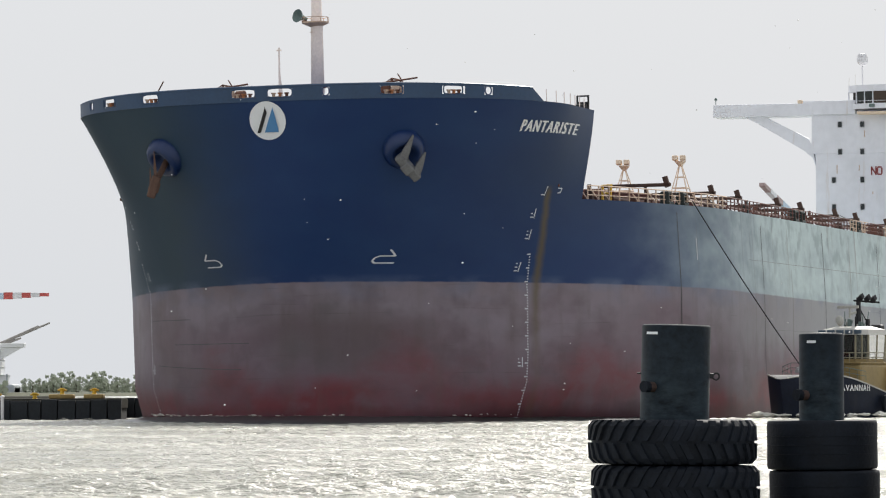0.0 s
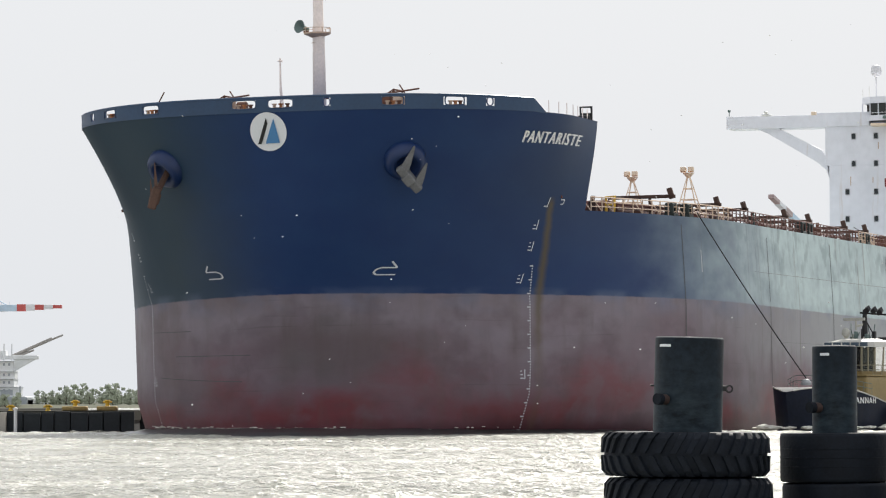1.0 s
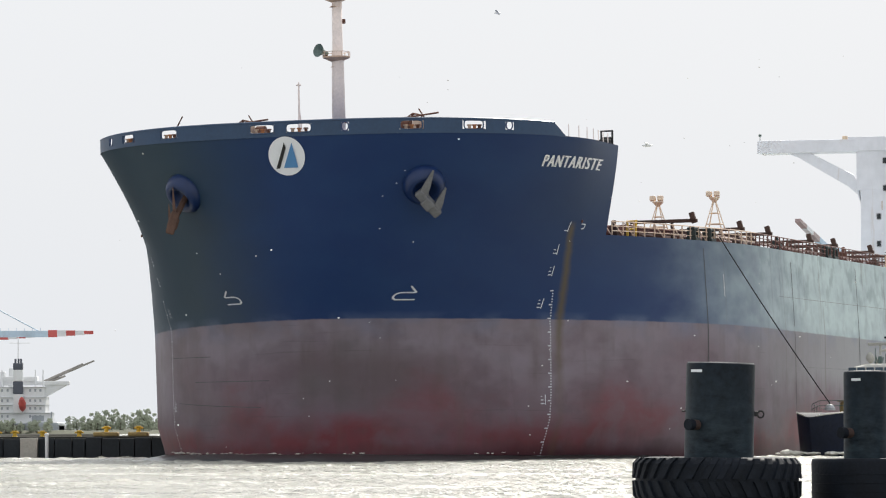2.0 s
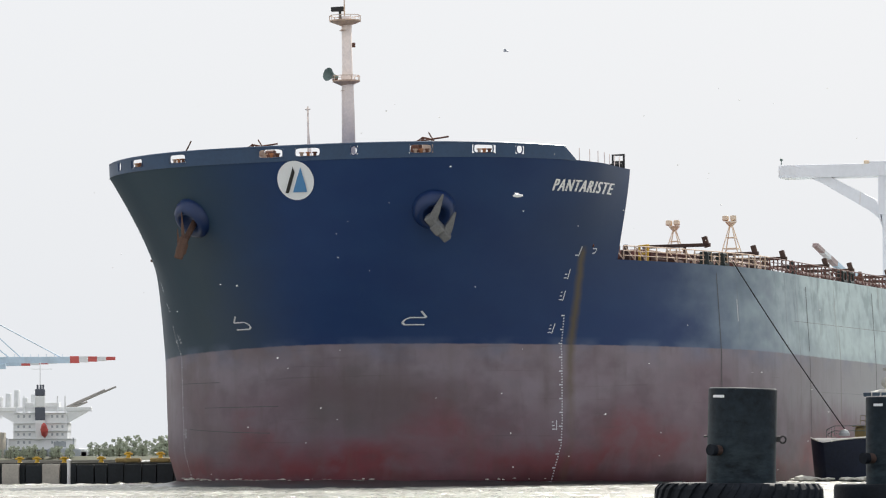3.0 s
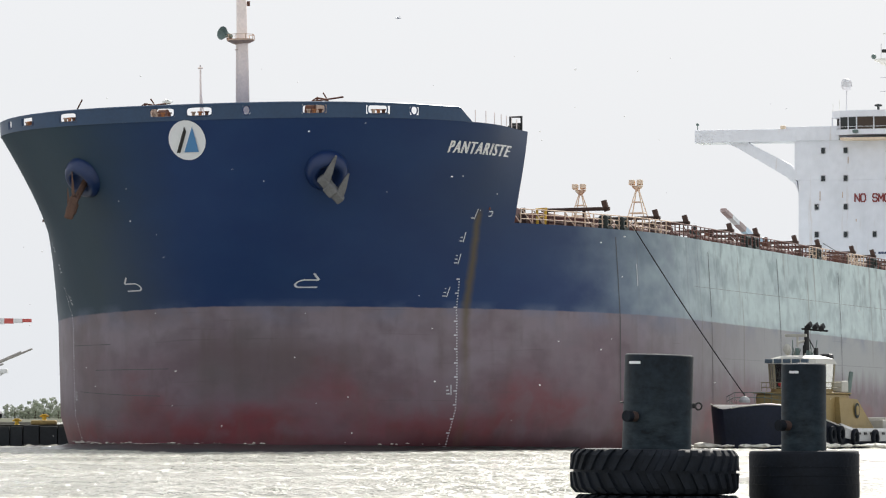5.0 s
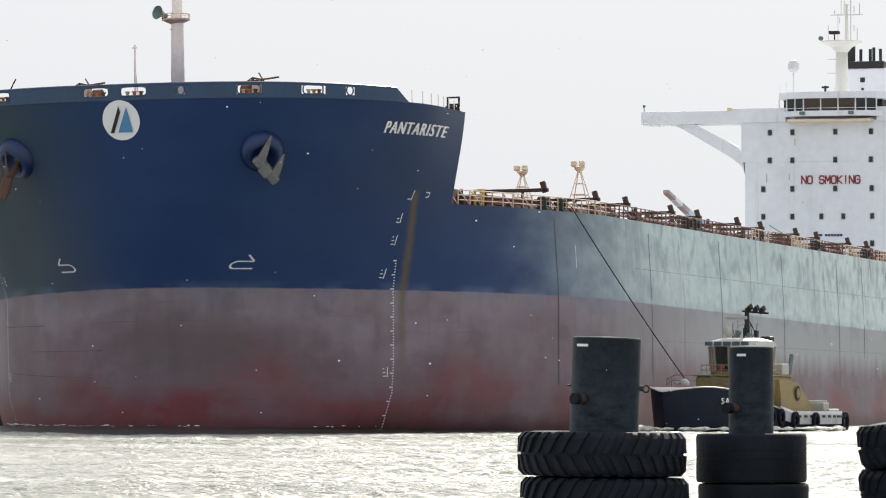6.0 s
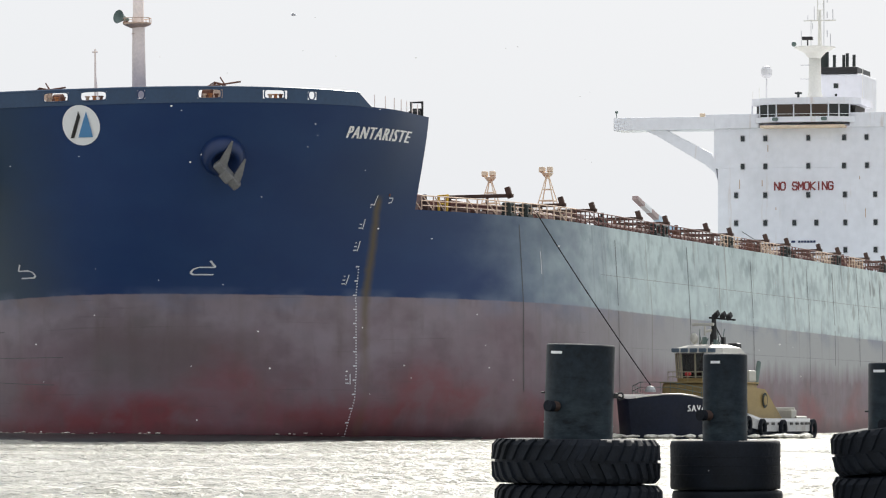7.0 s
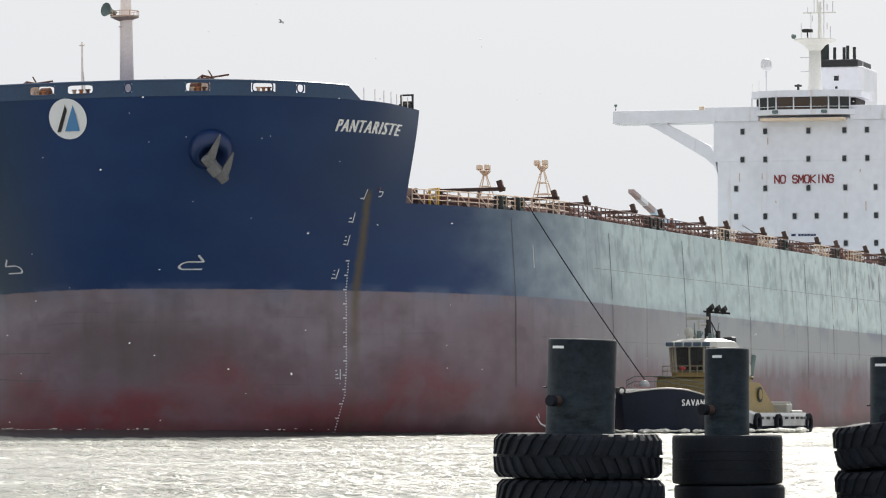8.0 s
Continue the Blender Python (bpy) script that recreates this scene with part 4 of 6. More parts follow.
def build_house():
    x, c = -BRIDGE_A, 0.6
    bm = box(bmesh.new(), x - 15, x, c - 10.7, c + 10.7, DECK_Z - 0.2, 31.4, 0.04)
    house = part("accommodation", bm, HOUSEWHITE, ship, "white steel accommodation block with small dark windows")
    bm = box(bmesh.new(), x - 15, x, c - 11.2, c + 11.2, 31.4, 36.3, 0.04)
    part("upper_tier", bm, HOUSEWHITE, house)
    rows = [(35.0, (-7.0, -4.2, 1.1, 5.5, 8.25)), (31.6, (-7.0, -4.2, 1.1, 5.5, 8.3)), (28.1, (-7.8, -4.2, 1.1, 5.6, 9.3)),
            (24.72, (-7.8, -4.2, -0.6, 2.1, 5.65, 9.35)), (21.4, (9.35, 5.65, -4.2))]
    for z, cols in rows:
        for p in cols:
            fx = x + 0.03
            bm = box(bmesh.new(), fx - 0.1, fx + 0.04, p - 0.32, p + 0.32, z - 0.43, z + 0.43, 0.1)
            w = part("window", bm, WINFRAME, house)
            bm = box(bmesh.new(), fx, fx + 0.06, p - 0.25, p + 0.25, z - 0.35, z + 0.35, 0.08)
            part("pane", bm, GLASS, w)
    # bridge wings with braces
    for s in (-1, 1):
        bm = box(bmesh.new(), x - 3.6, x + 0.35, min(c + s * 11, c + s * 23.7), max(c + s * 11, c + s * 23.7), 36.15, 37.75, 0.08)
        wing = part("bridge_wing", bm, HOUSEWHITE, ship, "white bridge wing on a diagonal brace")
        bm = bmesh.new()
        prof = [(c + s * 20.0, 36.2), (c + s * 17.2, 36.2), (c + s * 16.5, 35.8), (c + s * 11.6, 33.3), (c + s * 11.2, 32.6), (c + s * 10.7, 29.8), (c + s * 11.1, 30.9), (c + s * 12.3, 31.9), (c + s * 18.4, 35.5)]
        f0 = [bm.verts.new((x - 0.1, p, z)) for p, z in prof]
        f1 = [bm.verts.new((x - 1.2, p, z)) for p, z in prof]
        bm.faces.new(f0), bm.faces.new(list(reversed(f1)))
        for i in range(len(prof)):
            j = (i + 1) % len(prof)
            bm.faces.new((f0[i], f1[i], f1[j], f0[j]))
        bmesh.ops.recalc_face_normals(bm, faces=bm.faces)
        part("brace", bm, HOUSEWHITE, wing)
        bm = rod(bmesh.new(), (x, c + s * 23.4, 37.7), (x, c + s * 23.4, 38.3), 0.05)
        bmesh.ops.create_icosphere(bm, subdivisions=2, radius=0.2, matrix=Matrix.Translation((x, c + s * 23.4, 38.45)))
        part("side_light", bm, HORN, wing)
        bm = box(bmesh.new(), x - 0.2, x + 0.4, c + s * 12.6 - 0.3, c + s * 12.6 + 0.3, 37.7, 38.15, 0.08)
        part("searchlight", bm, TAN, wing)
        bm = box(bmesh.new(), x - 2.8, x + 0.3, min(c + s * 5.6, c + s * 12.2), max(c + s * 5.6, c + s * 12.2), 36.25, 38.0, 0.05)
        part("wing_door_house", bm, HOUSEWHITE, wing)
    # wheelhouse: faceted front, sill, lintel, posts and panes
    pts = [(-5.95, -1.4), (-4.75, -0.2), (-2.5, 0.75), (3.9, 0.75), (6.3, -0.2), (7.5, -1.4)]

    def band(z0, z1, out):
        bm = bmesh.new()
        lo = [bm.verts.new((x + 1.0 + d + out, p, z0)) for p, d in pts] + [bm.verts.new((x - 8, 7.5, z0)), bm.verts.new((x - 8, -5.95, z0))]
        hi = [bm.verts.new(v.co + Vector((0, 0, z1 - z0))) for v in lo]
        bm.faces.new(list(reversed(lo))), bm.faces.new(hi)
        for i in range(len(lo)):
            j = (i + 1) % len(lo)
            bm.faces.new((lo[i], lo[j], hi[j], hi[i]))
        bmesh.ops.recalc_face_normals(bm, faces=bm.faces)
        return bm

    wh = part("wheelhouse", band(36.85, 37.5, 0.1), HOUSEWHITE, ship, "white wheelhouse with a band of tall windows")
    part("roof", band(39.0, 39.8, 0.12), HOUSEWHITE, wh)
    bm = box(bmesh.new(), x - 7.5, x - 1.5, -5.6, 6.6, 37.45, 39.05)
    part("interior", bm, INTERIOR, wh)
    for i, ((p0, d0), (p1, d1)) in enumerate(zip(pts, pts[1:])):
        n = 3 if i == 2 else 2 if i in (1, 3) else 1
        for k in range(n):
            q0 = Vector((x + 1.0 + d0, p0, 0)).lerp(Vector((x + 1.0 + d1, p1, 0)), k / n)
            q1 = Vector((x + 1.0 + d0, p0, 0)).lerp(Vector((x + 1.0 + d1, p1, 0)), (k + 1) / n)
            bm = rod(bmesh.new(), q0 + Vector((0, 0, 37.45)), q0 + Vector((0, 0, 39.05)), 0.09, seg=6)
            part("window_post", bm, HOUSEWHITE, wh)
            if 0 < i < 4:
                d = (q1 - q0).normalized()
                nn = Vector((0, 0, 1)).cross(d) * -0.05
                a_, b_ = q0 + d * 0.1, q1 - d * 0.1
                bm = bmesh.new()
                vs = [bm.verts.new(v) for v in (a_ + Vector((0, 0, 37.52)), b_ + Vector((0, 0, 37.52)), b_ + Vector((0.12, 0, 38.98)), a_ + Vector((0.12, 0, 38.98)))]
                f = bm.faces.new(vs)
                ex = bmesh.ops.extrude_face_region(bm, geom=[f])
                bmesh.ops.translate(bm, vec=(-0.04, 0, 0), verts=[v for v in ex["geom"] if isinstance(v, bmesh.types.BMVert)])
                part("pane", bm, REDREFLECT if i == 2 else GLASS, wh)
            bm = bars(bmesh.new(), [q0 + Vector((0.35, 0, 37.8)), q1 + Vector((0.35, 0, 37.8))], 0.03, 5)
            part("window_rail", bm, HOUSEWHITE, wh)
    # tan here stands in for warm light bounced up from the deck
    bm = box(bmesh.new(), x - 0.1, x + 1.6, -4.6, 5.8, 36.15, 36.5, 0.1)
    part("shelf", bm, TAN, wh, "ledge under the wheelhouse, coloured tan for light bounced off the deck")
    for p in (-2.6, 3.4):
        bm = box(bmesh.new(), x + 1.4, x + 2.2, p - 0.35, p + 0.35, 37.0, 37.4, 0.1)
        part("floodlight", bm, HORN, wh)
    # lettering on the front
    for i, ch in enumerate("NO SMOKING"):
        if ch != " ":
            part("letter", block_letter(ch, x + 0.03, -3.05 + 0.735 * i, 28.72, 0.56, 0.92, 0.165), REDWORD, house, "red block capital")
    for i, w in enumerate((0.5, 0.0, 0.3, 0.3, 0.3, 0.3, 0.3, 0.3)):
        if w:
            part("number_bar", box(bmesh.new(), x + 0.02, x + 0.05, -0.75 + 0.37 * i - w / 2, -0.75 + 0.37 * i + w / 2, 22.3, 22.56), NAVY, house)
    for p, z, h in ((-3.9, 34.2, 0.8), (-7.4, 30.0, 1.1), (-4.6, 29.9, 0.7), (8.1, 26.4, 1.1), (7.4, 30.3, 0.4), (-2.9, 26.6, 0.3)):
        bm = box(bmesh.new(), x + 0.005, x + (0.035 if z < 31.3 else 0.055), p - 0.05, p + 0.05, z - h, z)
        part("rust_run", bm, RUSTWHITE, house)
    # radar mast
    m = pose(x - 5, 1.4, 0)
    bm = lathe(bmesh.new(), [(1.2, 39.7), (0.8, 40.9), (0.72, 45.2)], 20, m)
    mast = part("radar_mast", bm, MASTCREAM, ship, "cream radar mast with a wide platform", smooth=True)
    bm = lathe(bmesh.new(), [(0.7, 45.0), (1.3, 45.7), (2.5, 46.3), (2.5, 46.42), (0.4, 46.45)], 24, m)
    part("platform", bm, MASTCREAM, mast)
    bm = rod(bmesh.new(), (x - 5, 2.0, 46.3), (x - 5, 2.0, 51.0), 0.26, 0.16)
    box(bm, x - 5.2, x - 4.8, 0.0, 4.0, 49.6, 49.72)
    part("topmast", bm, MASTCREAM, mast)
    bm = bmesh.new()
    for dy in (-0.7, 0.7):
        rod(bm, (x - 5, 2.1 + dy * 0.6, 49.7), (x - 5, 2.1 + dy * 0.4, 55.5), 0.06, seg=6)
    for k in range(7):
        rod(bm, (x - 5, 1.7, 50.2 + k * 0.75), (x - 5, 2.5, 50.2 + k * 0.75), 0.04, seg=5)
    part("lattice", bm, MASTCREAM, mast)
    bm = box(bmesh.new(), x - 4.2, x - 3.4, 0.1, 1.35, 47.2, 47.6, 0.05)
    rod(bm, (x - 4, 0.7, 46.4), (x - 4, 0.7, 47.3), 0.09)
    part("radar_scanner", bm, BLACK, mast)
    bm = bmesh.new()
    bmesh.ops.create_icosphere(bm, subdivisions=2, radius=0.32, matrix=Matrix.Translation((x - 4, -1.0, 46.75)))
    part("horn", bm, HORN, mast)
    bm = bmesh.new()
    for p, z0, z1 in ((-0.2, 46.4, 48.4), (3.0, 47.6, 48.4), (3.0, 49.9, 50.7), (3.0, 51.8, 52.8), (0.6, 49.7, 50.3), (1.2, 48.6, 49.3), (1.0, 46.4, 49.8), (3.4, 46.4, 48.0), (2.6, 46.4, 52.0), (3.7, 49.7, 51.0), (1.4, 49.7, 51.4)):
        rod(bm, (x - 4.6, p, z0), (x - 4.6, p, z1), 0.055 if p > 2.5 else 0.04, seg=6)
    for z in (42.5, 44.2):
        rod(bm, (x - 4.6, -0.3, z), (x - 4.6, 0.8, z), 0.06, seg=6)
    part("mast_lamp", bm, WINFRAME, mast)
    bm = lathe(bmesh.new(), [(0.09, 39.7), (0.09, 42.5), (0.4, 42.6), (0.68, 42.95), (0.68, 43.6), (0.48, 43.95), (0.15, 44.05)], 18, pose(x - 3, -4.2, 0))
    part("satellite_dome", bm, WHITE, ship, smooth=False)
    bm = rod(bmesh.new(), (x - 1, 0.15, 39.75), (x - 1, 0.15, 40.7), 0.15)
    box(bm, x - 1.2, x - 0.8, -0.3, 0.6, 40.4, 40.65, 0.1)
    part("compass_stand", bm, BLACKGREEN, ship)
    for p, z in ((-5.6, 41.4), (-6.4, 41.0), (7.2, 43.5)):
        bm = rod(bmesh.new(), (x - 3, p, 39.75), (x - 3, p, z), 0.04, seg=5)
        part("whip_aerial", bm, MASTCREAM, ship)
    # funnel
    fx = x - 17
    bm = box(bmesh.new(), fx - 9, fx, -0.95, 5.2, DECK_Z, 44.0, 0.3)
    fun = part("funnel", bm, HOUSEWHITE, ship, "white funnel with a black top and four exhausts")
    bm = box(bmesh.new(), fx - 8.9, fx + 0.06, -0.9, 4.4, 44.0, 44.85, 0.1)
    part("black_top", bm, BLACK, fun)
    for p, r, h in ((-0.2, 0.6, 46.9), (1.1, 0.2, 46.5), (2.3, 0.2, 46.5), (2.75, 0.2, 46.7), (3.6, 0.2, 46.5)):
        bm = rod(bmesh.new(), (fx - 2, p, 44.8), (fx - 2, p, h), r, seg=12)
        part("exhaust", bm, BLACKGREEN, fun)
    part("louvre", box(bmesh.new(), fx - 0.02, fx + 0.05, 1.4, 2.0, 42.2, 42.8), BLACKGREEN, fun)
    part("louvre", box(bmesh.new(), fx - 0.02, fx + 0.05, 1.55, 1.85, 41.2, 41.5), BLACKGREEN, fun)


HOUSEWHITE = material("house_white", (0.83, 0.835, 0.89), 0.5, var=0.07, scale=0.12)
WINFRAME = material("window_frame", (0.62, 0.62, 0.65), 0.5, var=0.1, scale=1.0)
INTERIOR = material("bridge_interior", (0.05, 0.045, 0.04), 0.8, var=0.2, scale=1.0)
# middle panes: the reddish reflection is put into the base colour
REDREFLECT = material("red_reflection_pane", (0.05, 0.03, 0.022), 0.15, var=0.2, scale=0.3)
MASTCREAM = material("mast_cream", (0.80, 0.79, 0.74), 0.5, var=0.1, scale=0.5)
before = set(ship.children)
build_house()
for ob in set(ship.children) - before:
    ob.location += Vector((0, -0.33, 0.42))
    ob.rotation_euler.x = -radians(0.9)
    if ob.name.startswith(("radar_mast", "satellite_dome", "funnel", "compass_stand")):
        ob.location.y -= 0.5


# ---- tug: same axes as the carrier ----
TUG_P, TUG_BOW, TUG_STERN = 30.7, 39.4, 76.0


def tug_half(u, w):
    """Half-breadth at u (0 bow, 1 stern) and w (0 keel, 1 rail)."""
    bow = (1 - (1 - min(u / 0.36, 1)) ** 2.2) ** 0.70
    stern = 1 - 0.22 * max(0, (u - 0.8) / 0.2) ** 2
    return 5.3 * bow * stern * (0.86 + 0.14 * w)


def tug_rail(u):
    """Height of the rail: high and rounded forward, low aft."""
    return 1.35 + 3.1 * max(0, 1 - u / 0.6) ** 1.1 * (1 - 0.42 * max(0, 1 - u / 0.24) ** 2)


def tug_shell(u0, u1, w0, w1, thick=0.0, n=28, rows=6):
    bm = bmesh.new()
    L = TUG_STERN - TUG_BOW
    for side in (1, -1):
        grid = []
        for i in range(n + 1):
            u = u0 + (u1 - u0) * (i / n) ** (1.6 if u0 == 0 else 1)
            col = []
            for j in range(rows + 1):
                w = w0 + (w1 - w0) * j / rows
                z = -1.2 + w * (tug_rail(u) + 1.2)
                rake = 1.2 * (1 - w) * max(0, 1 - u / 0.15)
                col.append(bm.verts.new((-(TUG_BOW + u * L + rake), TUG_P + side * tug_half(u, w), z)))
            grid.append(col)
        for c0, c1 in zip(grid, grid[1:]):
            for j in range(rows):
                bm.faces.new((c0[j], c1[j], c1[j + 1], c0[j + 1]))
        if side == 1:
            g1 = grid
    for c0, c1, d0, d1 in zip(g1, g1[1:], grid, grid[1:]):
        bm.faces.new((c0[-1], c1[-1], d1[-1], d0[-1]))
    if u1 == 1:
        for j in range(rows):
            bm.faces.new((g1[-1][j], grid[-1][j], grid[-1][j + 1], g1[-1][j + 1]))
    bmesh.ops.remove_doubles(bm, verts=bm.verts, dist=0.01)
    bmesh.ops.recalc_face_normals(bm, faces=bm.faces)
    return bm


def tyre_bmesh(r_out, r_in, w, m, square=False, seg=40):
    """A tyre lying with its axis along z, its tread cut into slanted lugs."""
    prof = [(r_in, -w * 0.30), (r_in + 0.08 * r_out, -w * 0.46), (r_out * 0.80, -w * 0.5), (r_out * 0.89, -w * 0.475), (r_out * 0.945, -w * 0.40), (r_out * 0.96, -w * 0.25), (r_out * 0.96, w * 0.25), (r_out * 0.945, w * 0.40), (r_out * 0.89, w * 0.475),
            (r_out * 0.80, w * 0.5), (r_in + 0.08 * r_out, w * 0.46), (r_in, w * 0.30)]
    if square:
        prof = [(r_in, -w * 0.3), (r_in + 0.08 * r_out, -w * 0.47), (r_out * 0.9, -w * 0.5), (r_out * 0.955, -w * 0.485), (r_out * 0.97, -w * 0.42), (r_out * 0.965, 0), (r_out * 0.97, w * 0.42), (r_out * 0.955, w * 0.485), (r_out * 0.9, w * 0.5), (r_in + 0.08 * r_out, w * 0.47), (r_in, w * 0.3)]
    bm = bmesh.new()
    rings = []
    for i in range(seg):
        th = 2 * math.pi * i / seg
        rings.append([bm.verts.new(m @ Vector((r * math.cos(th), r * math.sin(th), z))) for r, z in prof])
    for i in range(seg):
        a, b = rings[i], rings[(i + 1) % seg]
        for j in range(len(prof)):
            k = (j + 1) % len(prof)
            bm.faces.new((a[j], b[j], b[k], a[k]))
    return bm


def lug_bmesh(r_out, w, m, lugs):
    """Slanted tread bars that wrap over the shoulder."""
    bm = bmesh.new()
    step = 2 * math.pi / lugs
    rnd = random.Random(lugs)
    rows = ((0.03, 0.955, 1.0, -0.28, 0.22), (0.36, 0.95, 0.992, 0.22, 0.74), (0.485, 0.89, 0.935, 0.42, 0.96))
    for i in range(lugs):
        for side in (-1, 1):
            th = step * (i + (0.5 if side > 0 else 0) + rnd.uniform(-0.04, 0.04))
            wear = rnd.uniform(0.988, 1.004)
            ring = []
            for z, r0, r1, d0, d1 in rows:
                quad = []
                for r, d in ((r0, d0), (r0, d1), (r1 * wear, d1 - 0.05), (r1 * wear, d0 + 0.05)):
                    q = th + d * step
                    quad.append(bm.verts.new(m @ Vector((r * r_out * math.cos(q), r * r_out * math.sin(q), side * z * w))))
                ring.append(quad)
            bm.faces.new(ring[0]), bm.faces.new(ring[-1])
            for a, b in zip(ring, ring[1:]):
                for j in range(4):
                    k = (j + 1) % 4
                    bm.faces.new((a[j], a[k], b[k], b[j]))
    bmesh.ops.recalc_face_normals(bm, faces=bm.faces)
    return bm


def build_tug():
    tug = empty("tugboat", tug_pose(0), "black-hulled tug with buff deckhouse towing beside the carrier", "tugboat")
    P = TUG_P
    hull_ = part("tug_hull", tug_shell(0, 1, 0, 1), TUGBLACK, tug, "black tug hull with a high rounded bow", smooth=False)
    for p_ in hull_.data.polygons:
        p_.use_smooth = True
    hull_.data.set_sharp_from_angle(angle=radians(38))
    # pale bulwark along the low after deck
    L = TUG_STERN - TUG_BOW
    for side in (1, -1):
        bm = bmesh.new()
        rows = []
        for i in range(25):
            u = 0.50 + 0.50 * i / 24
            y = P + side * (tug_half(u, 1) + 0.06)
            z = tug_rail(u)
            x_ = -(TUG_BOW + u * L)
            rows.append([bm.verts.new((x_, y, z - 0.75)), bm.verts.new((x_, y, z + 0.05)), bm.verts.new((x_, y - side * 0.2, z + 0.3))])
        for r0, r1 in zip(rows, rows[1:]):
            for j in range(2):
                bm.faces.new((r0[j], r1[j], r1[j + 1], r0[j + 1]))
        b = part("after_bulwark", bm, TUGGREY, tug, "pale grey bulwark of the low after deck")
        b.modifiers.new("thickness", "SOLIDIFY").thickness = 0.1
        for i in range(9):
            u = 0.62 + 0.042 * i
            bm = box(bmesh.new(), -0.35, 0.35, -0.04, 0.04, -0.1, 0.1, 0.02, Matrix.Translation((-(TUG_BOW + u * L), P + side * (tug_half(u, 1) + 0.13), tug_rail(u) - 0.12)))
            part("freeing_port", bm, BLACK, b)
    # pale capping along the forward bulwark
    for side in (1, -1):
        bm = bmesh.new()
        bars(bm, [(-(TUG_BOW + u * L), P + side * tug_half(u, 1), tug_rail(u) + 0.03) for u in [0.01 + 0.03 * i for i in range(17)]], 0.06, 6)
        part("rail_cap", bm, TUGWHITE, tug, "pale worn rail capping")
    # hanging tyres
    for a, z, r in ((54.8, 1.15, 0.72), (57.0, 1.15, 0.75), (60.6, 0.9, 0.78), (65.8, 0.85, 0.75), (75.6, 0.8, 0.85)):
        u = (a - TUG_BOW) / L
        y = P + tug_half(u, 1) + 0.3
        bm = tyre_bmesh(r, r * 0.5, 0.42, Matrix.Translation((-a, y, z)) @ pose(0, 0, 0, 90), seg=22)
        part("fender_tyre", bm, RUBBER, tug, "tyre hung as a fender")
    # foredeck winch, rails
    bm = lathe(bmesh.new(), [(0.6, 0), (0.6, 0.2), (0.35, 0.45), (0.1, 0.5)], 18, pose(-44.6, P, 3.7))
    part("towing_winch", bm, TUGGREY, tug)
    bm = bmesh.new()
    pts = [(-52.5, P + 4.3, 3.0), (-47.5, P + 3.6, 3.4), (-45.8, P + 1.8, 3.7), (-45.8, P - 1.8, 3.7), (-47.5, P - 3.6, 3.4), (-52.5, P - 4.3, 3.0)]
    for h in (0.4, 0.8):
        bars(bm, [Vector(q) + Vector((0, 0, h)) for q in pts], 0.025, 5)
    for q0, q1 in zip(pts, pts[1:]):
        for k in range(3):
            q = Vector(q0).lerp(Vector(q1), k / 3)
            rod(bm, q, q + Vector((0, 0, 0.8)), 0.025, seg=5)
    part("guard_rail", bm, HORN, tug)
    # lower house and wheelhouse
    bm = box(bmesh.new(), -64.5, -53.5, P - 3.2, P + 3.2, 1.6, 4.5, 0.35)
    part("deckhouse", bm, TUGBUFF, tug, "buff yellow deckhouse")
    bm = box(bmesh.new(), -64.6, -53.3, P - 3.3, P + 3.3, 4.44, 4.56, 0.04)
    part("house_deck", bm, TUGBUFF, tug)
    for h in (0.4, 0.8):
        part("bridge_rail", bars(bmesh.new(), [(-62, P + 3.2, 4.55 + h), (-55.2, P + 3.2, 4.55 + h), (-53.6, P + 1.8, 4.55 + h), (-53.6, P - 1.8, 4.55 + h), (-55.2, P - 3.2, 4.55 + h), (-62, P - 3.2, 4.55 + h)], 0.03, 5), TUGPOST, tug)
    for x_, y_ in ((-62, 3.2), (-59.7, 3.2), (-57.4, 3.2), (-55.2, 3.2), (-53.6, 1.8), (-53.6, 0), (-53.6, -1.8), (-55.2, -3.2)):
        part("rail_post", rod(bmesh.new(), (x_, P + y_, 4.5), (x_, P + y_, 5.35), 0.035, seg=5), TUGPOST, tug)

    def octa(a0, a1, hw, z, cut=1.1):
        return [(-a0, P - hw + cut, z), (-a0, P + hw - cut, z), (-a0 - cut, P + hw, z), (-a1 + cut, P + hw, z), (-a1, P + hw - cut, z), (-a1, P - hw + cut, z), (-a1 + cut, P - hw, z), (-a0 - cut, P - hw, z)]

    def prism(lo, hi):
        bm = bmesh.new()
        a = [bm.verts.new(q) for q in lo]
        b = [bm.verts.new(q) for q in hi]
        bm.faces.new(a), bm.faces.new(b)
        for i in range(len(a)):
            j = (i + 1) % len(a)
            bm.faces.new((a[i], a[j], b[j], b[i]))
        bmesh.ops.recalc_face_normals(bm, faces=bm.faces)
        return bm

    wh = part("wheelhouse", prism(octa(55.5, 62, 2.75, 4.5), octa(55.5, 62, 2.75, 4.85)), TUGBUFF, tug, "octagonal wheelhouse with tall dark windows")
    part("console", prism(octa(56.2, 58.0, 1.7, 4.8, 0.5), octa(56.4, 57.8, 1.6, 5.6, 0.5)), INTERIOR, wh)
    lo, hi = octa(55.5, 62, 2.75, 4.85), octa(55.3, 62.2, 2.85, 6.85)
